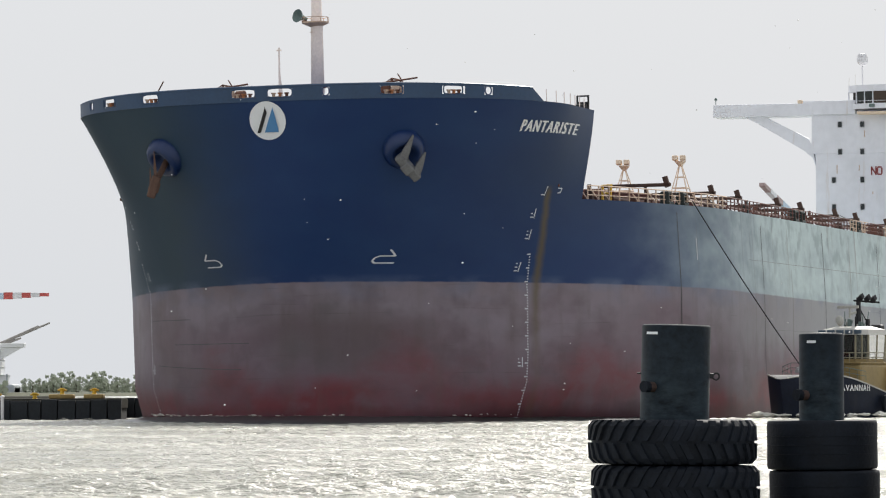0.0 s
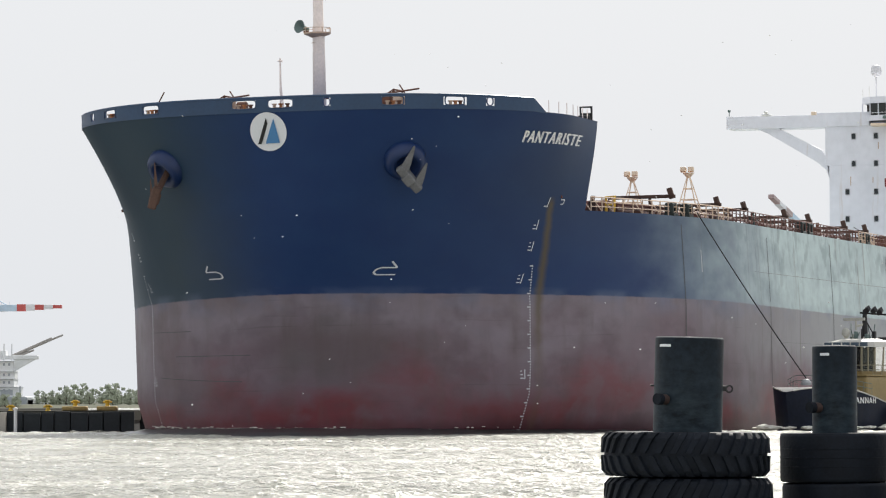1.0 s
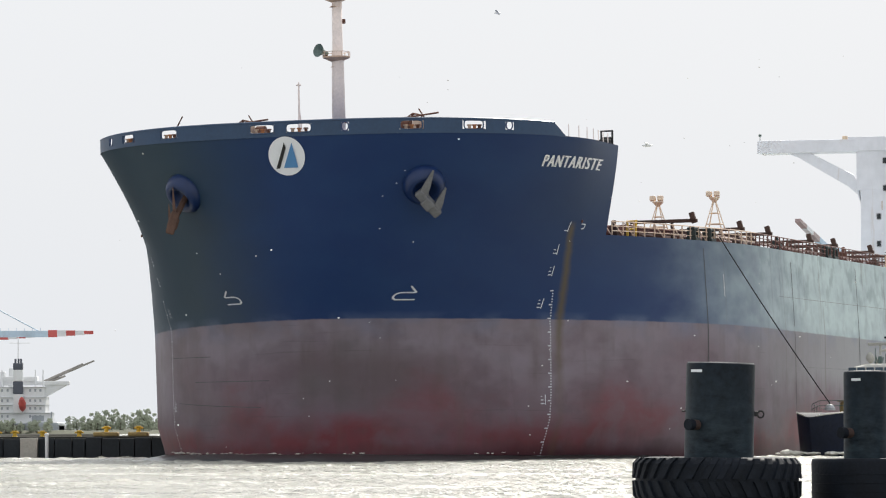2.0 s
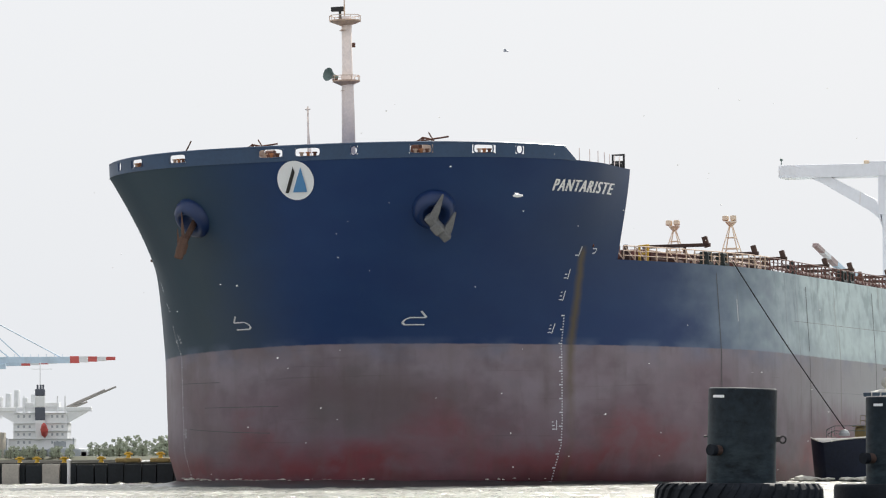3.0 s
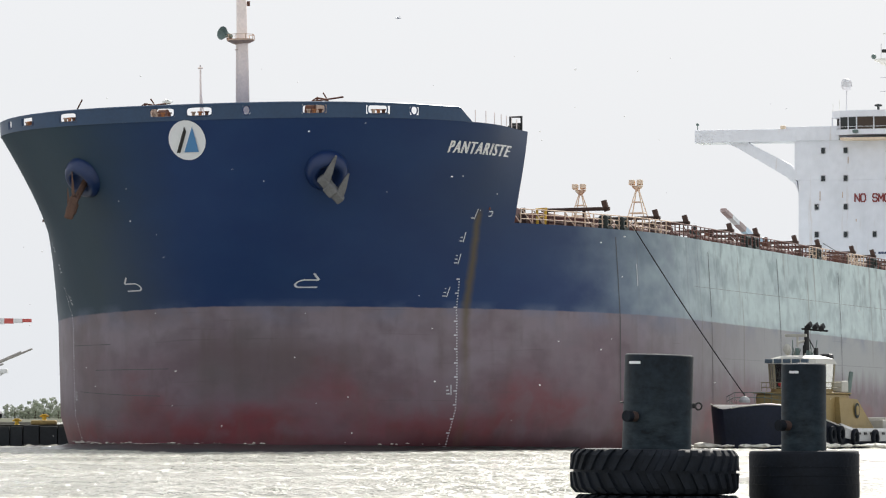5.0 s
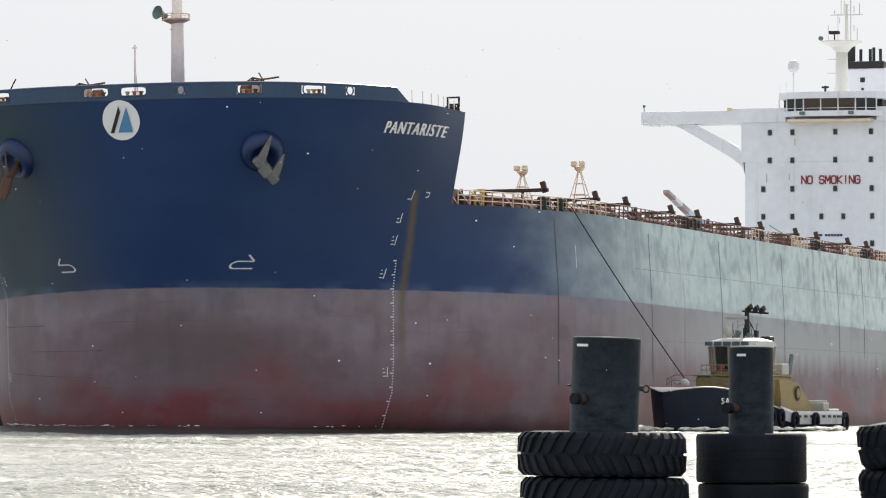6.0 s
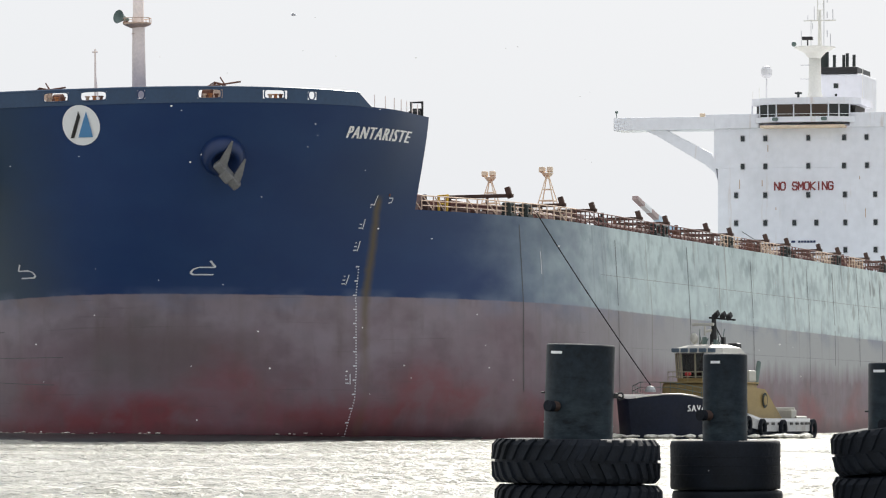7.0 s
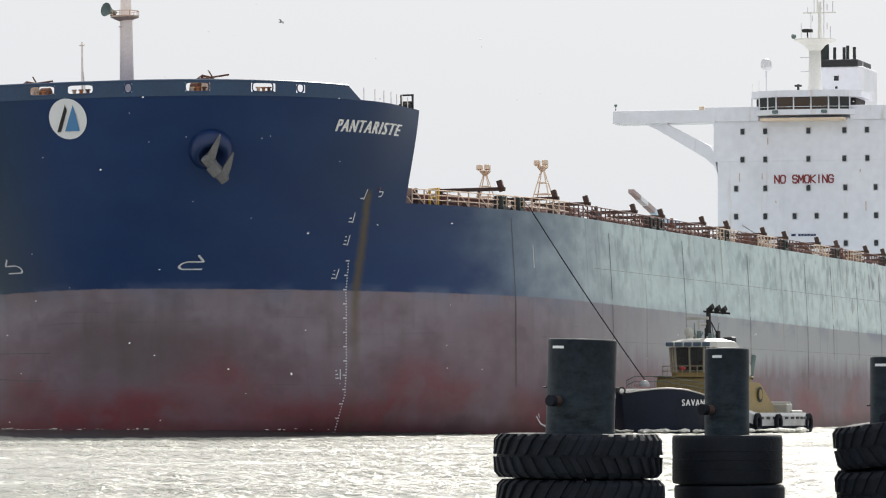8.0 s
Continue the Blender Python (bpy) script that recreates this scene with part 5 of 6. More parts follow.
    for i in range(8):
        j = (i + 1) % 8
        for k in range(2):
            p0, p1 = Vector(lo[i]).lerp(Vector(lo[j]), k / 2), Vector(hi[i]).lerp(Vector(hi[j]), k / 2)
            part("window_post", rod(bmesh.new(), p0, p1, 0.10 if k else 0.13, seg=6), TUGPOST, wh)
            q0, q1 = Vector(lo[i]).lerp(Vector(lo[j]), (k + 1) / 2), Vector(hi[i]).lerp(Vector(hi[j]), (k + 1) / 2)
            bm = bmesh.new()
            f = bm.faces.new([bm.verts.new(v) for v in (p0, q0, q1, p1)])
            c = (p0 + q1) / 2 - Vector((-58.7, P, 6))
            ex = bmesh.ops.extrude_face_region(bm, geom=[f])
            bmesh.ops.translate(bm, vec=-c.normalized() * 0.05, verts=[v for v in ex["geom"] if isinstance(v, bmesh.types.BMVert)])
            part("pane", bm, TUGPANE, wh)
    part("eave", prism(octa(54.9, 62.6, 3.05, 6.85), octa(55.4, 62.1, 2.75, 7.3)), TUGWHITE, wh)
    part("roof", prism(octa(55.4, 62.1, 2.75, 7.3), octa(56.6, 61, 1.8, 7.55)), TUGWHITE, wh)
    for i in range(5):
        y = P - 2.2 + 1.1 * i
        bm = box(bmesh.new(), -55.2, -54.95, y - 0.42, y + 0.42, 6.92, 7.24, 0.03, Matrix.Translation((0.1, 0, 0)))
        part("skylight", bm, BLUEGLASS, wh)
    bm = box(bmesh.new(), -54.3, -53.8, P - 0.5, P + 0.1, 5.05, 5.3, 0.08)
    rod(bm, (-54, P - 0.2, 4.9), (-54, P - 0.2, 5.2), 0.12)
    part("fire_monitor", bm, MONITORRED, tug, "red fire monitor")
    # mast
    mx = -60.0
    bm = rod(bmesh.new(), (mx, P, 7.4), (mx, P, 10.0), 0.36, 0.24)
    for dy in (-0.9, 0.9):
        rod(bm, (mx - 1.2, P + dy, 7.4), (mx, P, 9.3), 0.06, seg=6)
    rod(bm, (mx, P - 0.6, 9.75), (mx, P + 2.6, 9.55), 0.08, seg=6)
    mast = part("mast", bm, BLACK, tug, "black tug mast hung with floodlights")
    for dy in (0.45, 1.25, 2.0):
        bm = box(bmesh.new(), -0.2, 0.35, -0.3, 0.3, -0.2, 0.25, 0.06, Matrix.Translation((mx + 0.2, P + dy, 10.05 - 0.1 * dy)) @ pose(0, 0, 0, 25, 25, 0))
        part("floodlight", bm, BLACK, mast)
    bm = box(bmesh.new(), mx + 0.7, mx + 1.0, P - 2.2, P + 0.4, 9.08, 9.32, 0.05)
    rod(bm, (mx + 0.85, P - 0.7, 8.3), (mx + 0.85, P - 0.7, 9.1), 0.12)
    rod(bm, (mx + 0.85, P - 0.7, 8.6), (mx, P, 8.8), 0.1)
    part("radar_scanner", bm, TUGWHITE, mast)
    bm = lathe(bmesh.new(), [(0.1, -0.4), (0.42, -0.2), (0.42, 0.25), (0.2, 0.4)], 12, Matrix.Translation((mx + 1.8, P - 1.5, 8.05)) @ pose(0, 0, 0, 0, 70))
    part("searchlight", bm, TUGWHITE, mast)
    bm = bmesh.new()
    rnd = random.Random(5)
    for k in range(7):
        y = P - 1.6 + 0.45 * k
        part("deck_box", box(bmesh.new(), mx - 0.4 + 0.5 * (k % 3), mx + 0.1 + 0.5 * (k % 3), y - 0.2, y + 0.16, 7.4, 7.75 + 0.22 * (k % 4), 0.05), (BLACK, TUGWHITE, HORN)[k % 3], mast)
        rod(bm, (mx + rnd.uniform(-1, 1), y, 7.4), (mx + rnd.uniform(-1, 1), y + rnd.uniform(-0.2, 0.2), 8.0 + rnd.uniform(0, 0.9)), 0.05, seg=5)
    part("aerials", bm, HORN, mast)
    bm = box(bmesh.new(), -65.8, -64.6, P - 0.7, P + 0.6, 5.0, 7.75, 0.2)
    part("exhaust", bm, BLACK, tug)
    # stack housing abaft the wheelhouse
    for s in (1, -1):
        bm = prism([(-60.5, P + s * 2.2, 1.5), (-60.5, P + s * 4.0, 1.5), (-69.5, P + s * 4.0, 1.3), (-69.5, P + s * 2.2, 1.3)], [(-60.5, P + s * 2.4, 4.2), (-60.5, P + s * 3.7, 4.2), (-65.2, P + s * 3.7, 4.0), (-65.2, P + s * 2.4, 4.0)])
        st = part("stack_housing", bm, TUGBUFF, tug)
        bm = lathe(bmesh.new(), [(0.62, 0), (0.62, 0.05), (0.1, 0.06)], 20, Matrix.Translation((-64.6, P + s * 3.95, 3.1)) @ pose(0, 0, 0, -90 * s))
        part("badge", bm, BLACKGREEN, st)
        bm = lathe(bmesh.new(), [(0.4, 0), (0.4, 0.07), (0.1, 0.08)], 20, Matrix.Translation((-64.6, P + s * 3.99, 3.1)) @ pose(0, 0, 0, -90 * s))
        part("badge_centre", bm, TUGBUFF, st)
    bm = rod(bmesh.new(), (-64.3, P + 3.0, 4.4), (-65.1, P + 3.0, 6.2), 0.28, 0.24, seg=12)
    part("funnel_pipe", bm, HORN, tug)
    bm = box(bmesh.new(), -63.6, -61.9, P + 2.2, P + 3.4, 4.6, 5.5, 0.1)
    part("vent", bm, TUGWHITE, tug)
    bm = box(bmesh.new(), -71.6, -70.2, P - 1, P + 1, 1.4, 2.4, 0.2)
    rod(bm, (-70.9, P - 1.4, 2.2), (-70.9, P + 1.4, 2.2), 0.4)
    part("after_winch", bm, BLACK, tug)
    bm = bmesh.new()
    for q0, q1 in (((-75.8, P - 3.6, 1.7), (-75.8, P + 3.6, 1.7)), ((-75.8, P + 3.6, 1.7), (-71.5, P + 4.4, 1.7)), ((-74.6, P - 2.5, 2.4), (-74.6, P + 2.8, 2.4))):
        rod(bm, q0, q1, 0.14, seg=8)
    box(bm, -75, -73.6, P - 2.6, P + 2.9, 1.6, 2.35, 0.1)
    part("stern_locker", bm, TUGWHITE, tug)
    # name on the bow, following the flare
    bm = bold(text_bmesh("SAVANNAH", 1.0), 0.06)
    xs = [v.co.x for v in bm.verts]
    x0, x1 = min(xs), max(xs)
    for v in bm.verts:
        k = (v.co.x - x0) / (x1 - x0)
        u = 0.155 + 0.17 * k
        v.co = Vector((-(TUG_BOW + u * L), P + tug_half(u, 0.85) + 0.14, 2.2 + 0.72 * v.co.y))
    part("name_lettering", bm, MARKBRIGHT, tug, "white capital letters")
    # true size: 21 m long, 8 m broad
    fit = Matrix.Translation((-59, P, 0)) @ Matrix.Diagonal((0.6, 0.75, 0.965, 1)) @ Matrix.Translation((59, -P, 0))
    for ob in tug.children_recursive:
        ob.data.transform(fit)
    return tug


TUGBLACK = material("tug_black", (0.008, 0.012, 0.026), 0.5, var=0.35, scale=0.5, bump=0.2, bump_scale=1.5, spec=0.2)
TUGPOST = material("tug_post", (0.30, 0.27, 0.19), 0.5, var=0.2, scale=1.0)
TUGPANE = material("tug_pane", (0.17, 0.19, 0.18), 0.03, var=0)
TUGPANE.node_tree.nodes["Principled BSDF"].inputs["Transmission Weight"].default_value = 0.85
TUGGREY = material("tug_grey", (0.40, 0.41, 0.42), 0.5, var=0.25, scale=0.8)
TUGBUFF = material("tug_buff", (0.30, 0.22, 0.09), 0.5, var=0.15, scale=0.8)
TUGWHITE = material("tug_white", (0.46, 0.45, 0.41), 0.45, var=0.12, scale=0.8)
MONITORRED = material("monitor_red", (0.45, 0.03, 0.03), 0.45, var=0.15)
BLUEGLASS = material("blue_glass", (0.10, 0.14, 0.18), 0.15, var=0.1)

TUG_SET = Matrix.Translation((-53.2, 32.05, 0)) @ pose(0, 0, 0, 0, 0, -19) @ Matrix.Translation((59, -TUG_P, 0))


def tug_pose(t):
    return ship_way(t) @ TUG_SET


tug = build_tug()


def towline():
    """Line from the carrier's fairlead down to the tug's winch."""
    p0, p1 = deck_edge(35.9, DECK_Z + 0.4, -0.25), TUG_SET @ Vector((-50.4, TUG_P, 4.1))
    bm = bmesh.new()
    pts = []
    for i in range(15):
        k = i / 14
        pts.append(p0.lerp(p1, k) + Vector((0, 0, -0.9 * 4 * k * (1 - k) * 0.25)))
    bars(bm, pts, 0.045, 6)
    ob = part("towline", bm, ROPE)
    ob.matrix_world = ship_way(0)
    return tagged(ob, label="taut dark towline from the carrier's deck to the tug", category="rope")


line = towline()


# ---- broken water along the two hulls ----
def foam(name, path, label, seed, width=0.5, height=0.22, lift=0.02, keep=None):
    rnd = random.Random(seed)
    bm = bmesh.new()
    for q0, q1 in zip(path, path[1:]):
        n = max(2, int((Vector(q1) - Vector(q0)).length / 0.35))
        for i in range(n):
            c = Vector(q0).lerp(Vector(q1), i / n)
            if rnd.random() < 0.75 and (keep is None or keep(c)):
                s = rnd.uniform(0.4, 1.0)
                m = Matrix.Translation(c + Vector((rnd.uniform(-0.2, 0.2), rnd.uniform(-0.15, 0.15), lift * rnd.uniform(0.85, 1.1)))) @ pose(0, 0, 0, 0, 0, rnd.uniform(0, 360)) @ Matrix.Diagonal((width * s, width * 0.6 * s, height * s * rnd.uniform(0.4, 1.2), 1))
                bmesh.ops.create_icosphere(bm, subdivisions=1, radius=1, matrix=m)
    ob = part(name, bm, FOAM)
    ob.matrix_world = ship_way(0)
    return tagged(ob, label=label, category="foam", kind="stuff")


FOAM = material("foam", (0.75, 0.73, 0.66), 0.6, var=0.15, scale=2.0)
bow_path = []
for sd in (-1, 1):
    run = [(stem_at(0) + (34 - stem_at(0)) * (i / 24) ** 1.6) for i in range(25)]
    pts_ = [Vector((-a - 0.0, sd * (half(a, 0.05) + 0.25), 0)) for a in run]
    bow_path += list(reversed(pts_)) if sd == -1 else pts_
foam_bow = foam("bow_foam", bow_path, "thin white foam curling off the carrier's bow swell", 21, 0.26, 0.07, 0.50,
                keep=lambda c: c.x > -17 and math.sin(c.y * 0.55 + 0.4) + 0.6 * math.sin(c.y * 1.27) > (-1.2 if c.y < 4 else 0.2))
tp = [Vector((-(TUG_BOW + u * 35 + (0.8 if u < 0.1 else 0)), TUG_P + tug_half(u, 0.3) + 1.1, 0)) for u in [0.0, 0.03, 0.07, 0.12, 0.2, 0.3, 0.45, 0.6, 0.8, 1.0]]
tp = [Vector((-TUG_BOW - 1.0, TUG_P - 4.5, 0)), Vector((-TUG_BOW - 0.3, TUG_P - 2, 0))] + tp
tp = [TUG_SET @ (Matrix.Translation((-59, TUG_P, 0)) @ Matrix.Diagonal((0.6, 0.75, 0.965, 1)) @ Matrix.Translation((59, -TUG_P, 0)) @ q) for q in tp]
foam_tug = foam("tug_foam", tp, "white wash thrown up along the tug", 22, 0.8, 0.26, 0.24)


def bow_wave():
    """A broad, smooth swell pushed along by the bow, coloured dark for the hull's reflection."""
    rnd = random.Random(17)
    near = [Vector((-a, -half(a, 0) - 0.2, 0)) for a in (24, 19, 15, 11, 8, 6, 4.8, 4.2)]
    near += [Vector((-3.6, -1.0, 0)), Vector((-3.6, 1.0, 0))] + [Vector((-a, half(a, 0) + 0.2, 0)) for a in (4.2, 4.8, 6, 8, 11, 15, 19, 24, 30)]
    bm = bmesh.new()

    def ribbon(path, width, crest, taper):
        rows = []
        total = len(path) - 1
        for k, (q0, q1) in enumerate(zip(path, path[1:])):
            n = max(1, int((q1 - q0).length / 0.8))
            for i in range(n):
                c = q0.lerp(q1, i / n)
                w = taper((k + i / n) / total)
                reach = width * w * (0.85 + 0.25 * math.sin(c.y * 0.35) + rnd.uniform(-0.05, 0.05))
                row = []
                for f, z in ((1.0, -0.2), (0.8, 0.02), (0.5, 0.10), (0.25, 0.20), (0.1, crest * 0.8), (0.03, crest), (0.0, crest * 0.6)):
                    lift = rnd.uniform(-0.05, 0.05)
                    row.append(bm.verts.new(c + Vector((f * reach, 0.12 * f * reach, (z + (0.14 if z > 0 else 0)) * (0.4 + 0.6 * w) + lift))))
                rows.append(row)
        for a, b in zip(rows, rows[1:]):
            for m in range(6):
                bm.faces.new((a[m], b[m], b[m + 1], a[m + 1]))

    ribbon(near, 20.0, 0.32, lambda u: min(1.0, 0.35 + 2.5 * u, 0.1 + 2.2 * (1 - u)))
    bmesh.ops.recalc_face_normals(bm, faces=bm.faces)
    ob = part("bow_wave", bm, SWELLREFLECT, smooth=True)
    ob.matrix_world = ship_way(0)
    return tagged(ob, label="smooth swell pushed ahead of the carrier's bow, coloured dark as the hull's reflection", category="wave", kind="stuff")


# near-black base colour stands in for the hull mirrored in the swell
SWELLREFLECT = material("swell", (0.016, 0.030, 0.030), 0.28, var=0.4, scale=1.5, bump=0.5, bump_scale=1.5, spec=0.4)
wave = bow_wave()

# ---- mooring piles and tyres ----
def tyre_stack(x, y, r, width, top, n, lugs, tilt, label):
    for k in range(n):
        m = pose(x + (0.03 if k % 2 else 0), y, top - width * (k + 0.5) - 0.01 * k, tilt[0], tilt[1], 23 * k)
        t = empty("tyre", m, label, "tyre", group="tyres round the mooring piles")
        part("carcass", tyre_bmesh(r if lugs else r * 1.03, r * 0.52, width, Matrix(), not lugs, 64), RUBBER, t, smooth=True)
        if not lugs:
            for z in (-0.18, 0.0, 0.18):
                bm = bars(bmesh.new(), [(r * 1.0 * math.cos(q * math.pi / 24), r * 1.0 * math.sin(q * math.pi / 24), z * width) for q in range(49)], 0.006, 5)
                part("tread_rib", bm, RUBBER, t)
        if lugs:
            part("tread", lug_bmesh(r, width, Matrix(), lugs), RUBBER, t, "worn slanted tread lugs")


def build_pile(x, y, r, top, stub_side, tag_x, ring=True, lean=0.0):
    pile = empty("mooring_pile", pose(x, y, 0, 0, lean), "dark steel mooring pile with a plastic sleeve standing in the river", "pile", group="row of mooring piles")
    bm = lathe(bmesh.new(), [(r * 1.02, -3), (r * 1.015, 1.0), (r, top - 0.012), (r - 0.010, top)], 64)
    s_ = part("sleeve", bm, PILE, pile, smooth=True)
    s_.data.set_sharp_from_angle(angle=radians(30))
    bm = lathe(bmesh.new(), [(r - 0.012, top - 0.01), (r - 0.02, top + 0.012), (0.02, top + 0.02)], 48)
    part("cap", bm, PILECAP, pile, "pile cap, coloured pale for the light on its rim")
    # lifting stub
    an = radians(-90 + stub_side)
    d = Vector((math.cos(an), math.sin(an), 0.02))
    c = Vector((0, 0, top - 0.83)) + d * (r - 0.1)
    bm = rod(bmesh.new(), c, c + d * 0.28, 0.068, seg=18)
    st = part("stub_pipe", bm, STUB, pile, "rusty stub pipe")
    bm = rod(bmesh.new(), c + d * 0.2, c + d * 0.285, 0.075, seg=18)
    part("collar", bm, RUBBER, st)
    if ring:
        bm = bmesh.new()
        e = Vector((r, 0, top - 0.655))
        box(bm, e.x - 0.02, e.x + 0.05, -0.03, 0.03, e.z - 0.035, e.z + 0.035, 0.01)
        cc = e + Vector((0.085, 0, -0.005))
        pts = [cc + Vector((0.042 * math.cos(q * math.pi / 7), 0.01, 0.045 * math.sin(q * math.pi / 7))) for q in range(15)]
        bars(bm, pts, 0.012, 6)
        part("shackle", bm, BLACK, pile)
        bm = rod(bmesh.new(), (-r - 0.05, 0, top - 0.64), (-r + 0.02, 0, top - 0.64), 0.012, seg=6)
        part("eye_bolt", bm, BLACK, pile)
    # label strip near the top
    bm = bmesh.new()
    n = 8
    for i in range(n):
        a0, a1 = (radians(-90 + tag_x - 13 + 26 * k / n) for k in (i, i + 1))
        vs = [bm.verts.new(((r + 0.006) * math.cos(a), (r + 0.006) * math.sin(a), z)) for a, z in ((a0, top - 0.125), (a1, top - 0.125), (a1, top - 0.09), (a0, top - 0.09))]
        bm.faces.new(vs)
    part("label_strip", bm, LOGOWHITE, pile, "small white label strip")


def stained(m, rgb, stretch, scale, lo, hi, amount):
    """Runs and stains of another colour over a paint."""
    n, l = m.node_tree.nodes, m.node_tree.links
    b = n["Principled BSDF"]
    src = b.inputs["Base Color"].links[0].from_socket
    co, mp = n.new("ShaderNodeTexCoord"), n.new("ShaderNodeMapping")
    t, r, mx = n.new("ShaderNodeTexNoise"), n.new("ShaderNodeMapRange"), n.new("ShaderNodeMixRGB")
    mp.inputs["Scale"].default_value = stretch
    t.inputs["Scale"].default_value, t.inputs["Detail"].default_value, t.inputs["Roughness"].default_value = scale, 8, 0.65
    for i, q in enumerate((lo, hi, 0, amount)):
        r.inputs[1 + i].default_value = q
    l.new(co.outputs["Object"], mp.inputs[0]), l.new(mp.outputs[0], t.inputs["Vector"]), l.new(t.outputs[0], r.inputs[0])
    l.new(r.outputs[0], mx.inputs[0]), l.new(src, mx.inputs[1])
    mx.inputs[2].default_value = (*rgb, 1)
    l.new(mx.outputs[0], b.inputs["Base Color"])


stained(HOUSEWHITE, (0.55, 0.42, 0.32), (1, 1, 0.10), 0.9, 0.60, 0.74, 0.55)
stained(HOUSEWHITE, (0.55, 0.57, 0.60), (1, 1, 0.5), 0.35, 0.50, 0.75, 0.25)
stained(TUGBLACK, (0.022, 0.024, 0.03), (1, 1, 0.3), 1.2, 0.52, 0.75, 0.6)
stained(TUGBUFF, (0.16, 0.12, 0.06), (1, 1, 0.3), 1.0, 0.50, 0.75, 0.6)
stained(TUGGREY, (0.16, 0.12, 0.09), (1, 1, 0.4), 1.4, 0.52, 0.72, 0.6)
stained(CRANEBLUE, (0.34, 0.42, 0.50), (1, 1, 1), 0.15, 0.50, 0.70, 0.6)


def scuffed(m, rgb, lo, hi):
    """Dried mud and rope scuffs on the lower part of a sleeve."""
    n, l = m.node_tree.nodes, m.node_tree.links
    b = n["Principled BSDF"]
    src = b.inputs["Base Color"].links[0].from_socket
    co, mp, sep = n.new("ShaderNodeTexCoord"), n.new("ShaderNodeMapping"), n.new("ShaderNodeSeparateXYZ")
    l.new(co.outputs["Object"], mp.inputs[0]), l.new(co.outputs["Object"], sep.inputs[0])
    mp.inputs["Scale"].default_value = (1.6, 1.6, 4.5)
    t, r1, r2, mul, mx = n.new("ShaderNodeTexNoise"), n.new("ShaderNodeMapRange"), n.new("ShaderNodeMapRange"), n.new("ShaderNodeMath"), n.new("ShaderNodeMixRGB")
    t.inputs["Scale"].default_value, t.inputs["Detail"].default_value, t.inputs["Roughness"].default_value = 1.7, 9, 0.7
    for r, vals in ((r1, (0.40, 0.70, 0, 0.8)), (r2, (hi, lo, 0.08, 1))):
        for i, q in enumerate(vals):
            r.inputs[1 + i].default_value = q
    mul.operation = "MULTIPLY"
    l.new(mp.outputs[0], t.inputs["Vector"]), l.new(t.outputs[0], r1.inputs[0]), l.new(sep.outputs[2], r2.inputs[0])
    l.new(r1.outputs[0], mul.inputs[0]), l.new(r2.outputs[0], mul.inputs[1])
    l.new(mul.outputs[0], mx.inputs[0]), l.new(src, mx.inputs[1])
    mx.inputs[2].default_value = (*rgb, 1)
    l.new(mx.outputs[0], b.inputs["Base Color"])


scuffed(PILE, (0.042, 0.064, 0.078), 2.1, 3.0)
# pale base colour gives the cap its backlit rim
PILECAP = material("pile_cap", (0.35, 0.34, 0.33), 0.7, var=0.3, scale=3.0)
STUB = material("stub_rust", (0.05, 0.028, 0.022), 0.7, var=0.5, scale=6.0)
build_pile(1.768, 60, 0.455, 3.225, -42, -47, lean=1.6)
build_pile(3.835, 61, 0.300, 3.12, -48, -30, ring=False)
build_pile(6.13, 60, 0.455, 3.0, -30, -50)
tyre_stack(1.80, 60, 1.125, 0.592, 1.985, 4, 34, (0, 0.4), "big worn tractor tyre stacked round a mooring pile")
tyre_stack(3.84, 61, 0.745, 0.66, 1.96, 4, 0, (0, -0.3), "bald black tyre stacked round a mooring pile")
tyre_stack(6.20, 60, 1.02, 0.58, 2.2, 4, 30, (0, -8), "big worn tractor tyre hanging askew round a mooring pile")


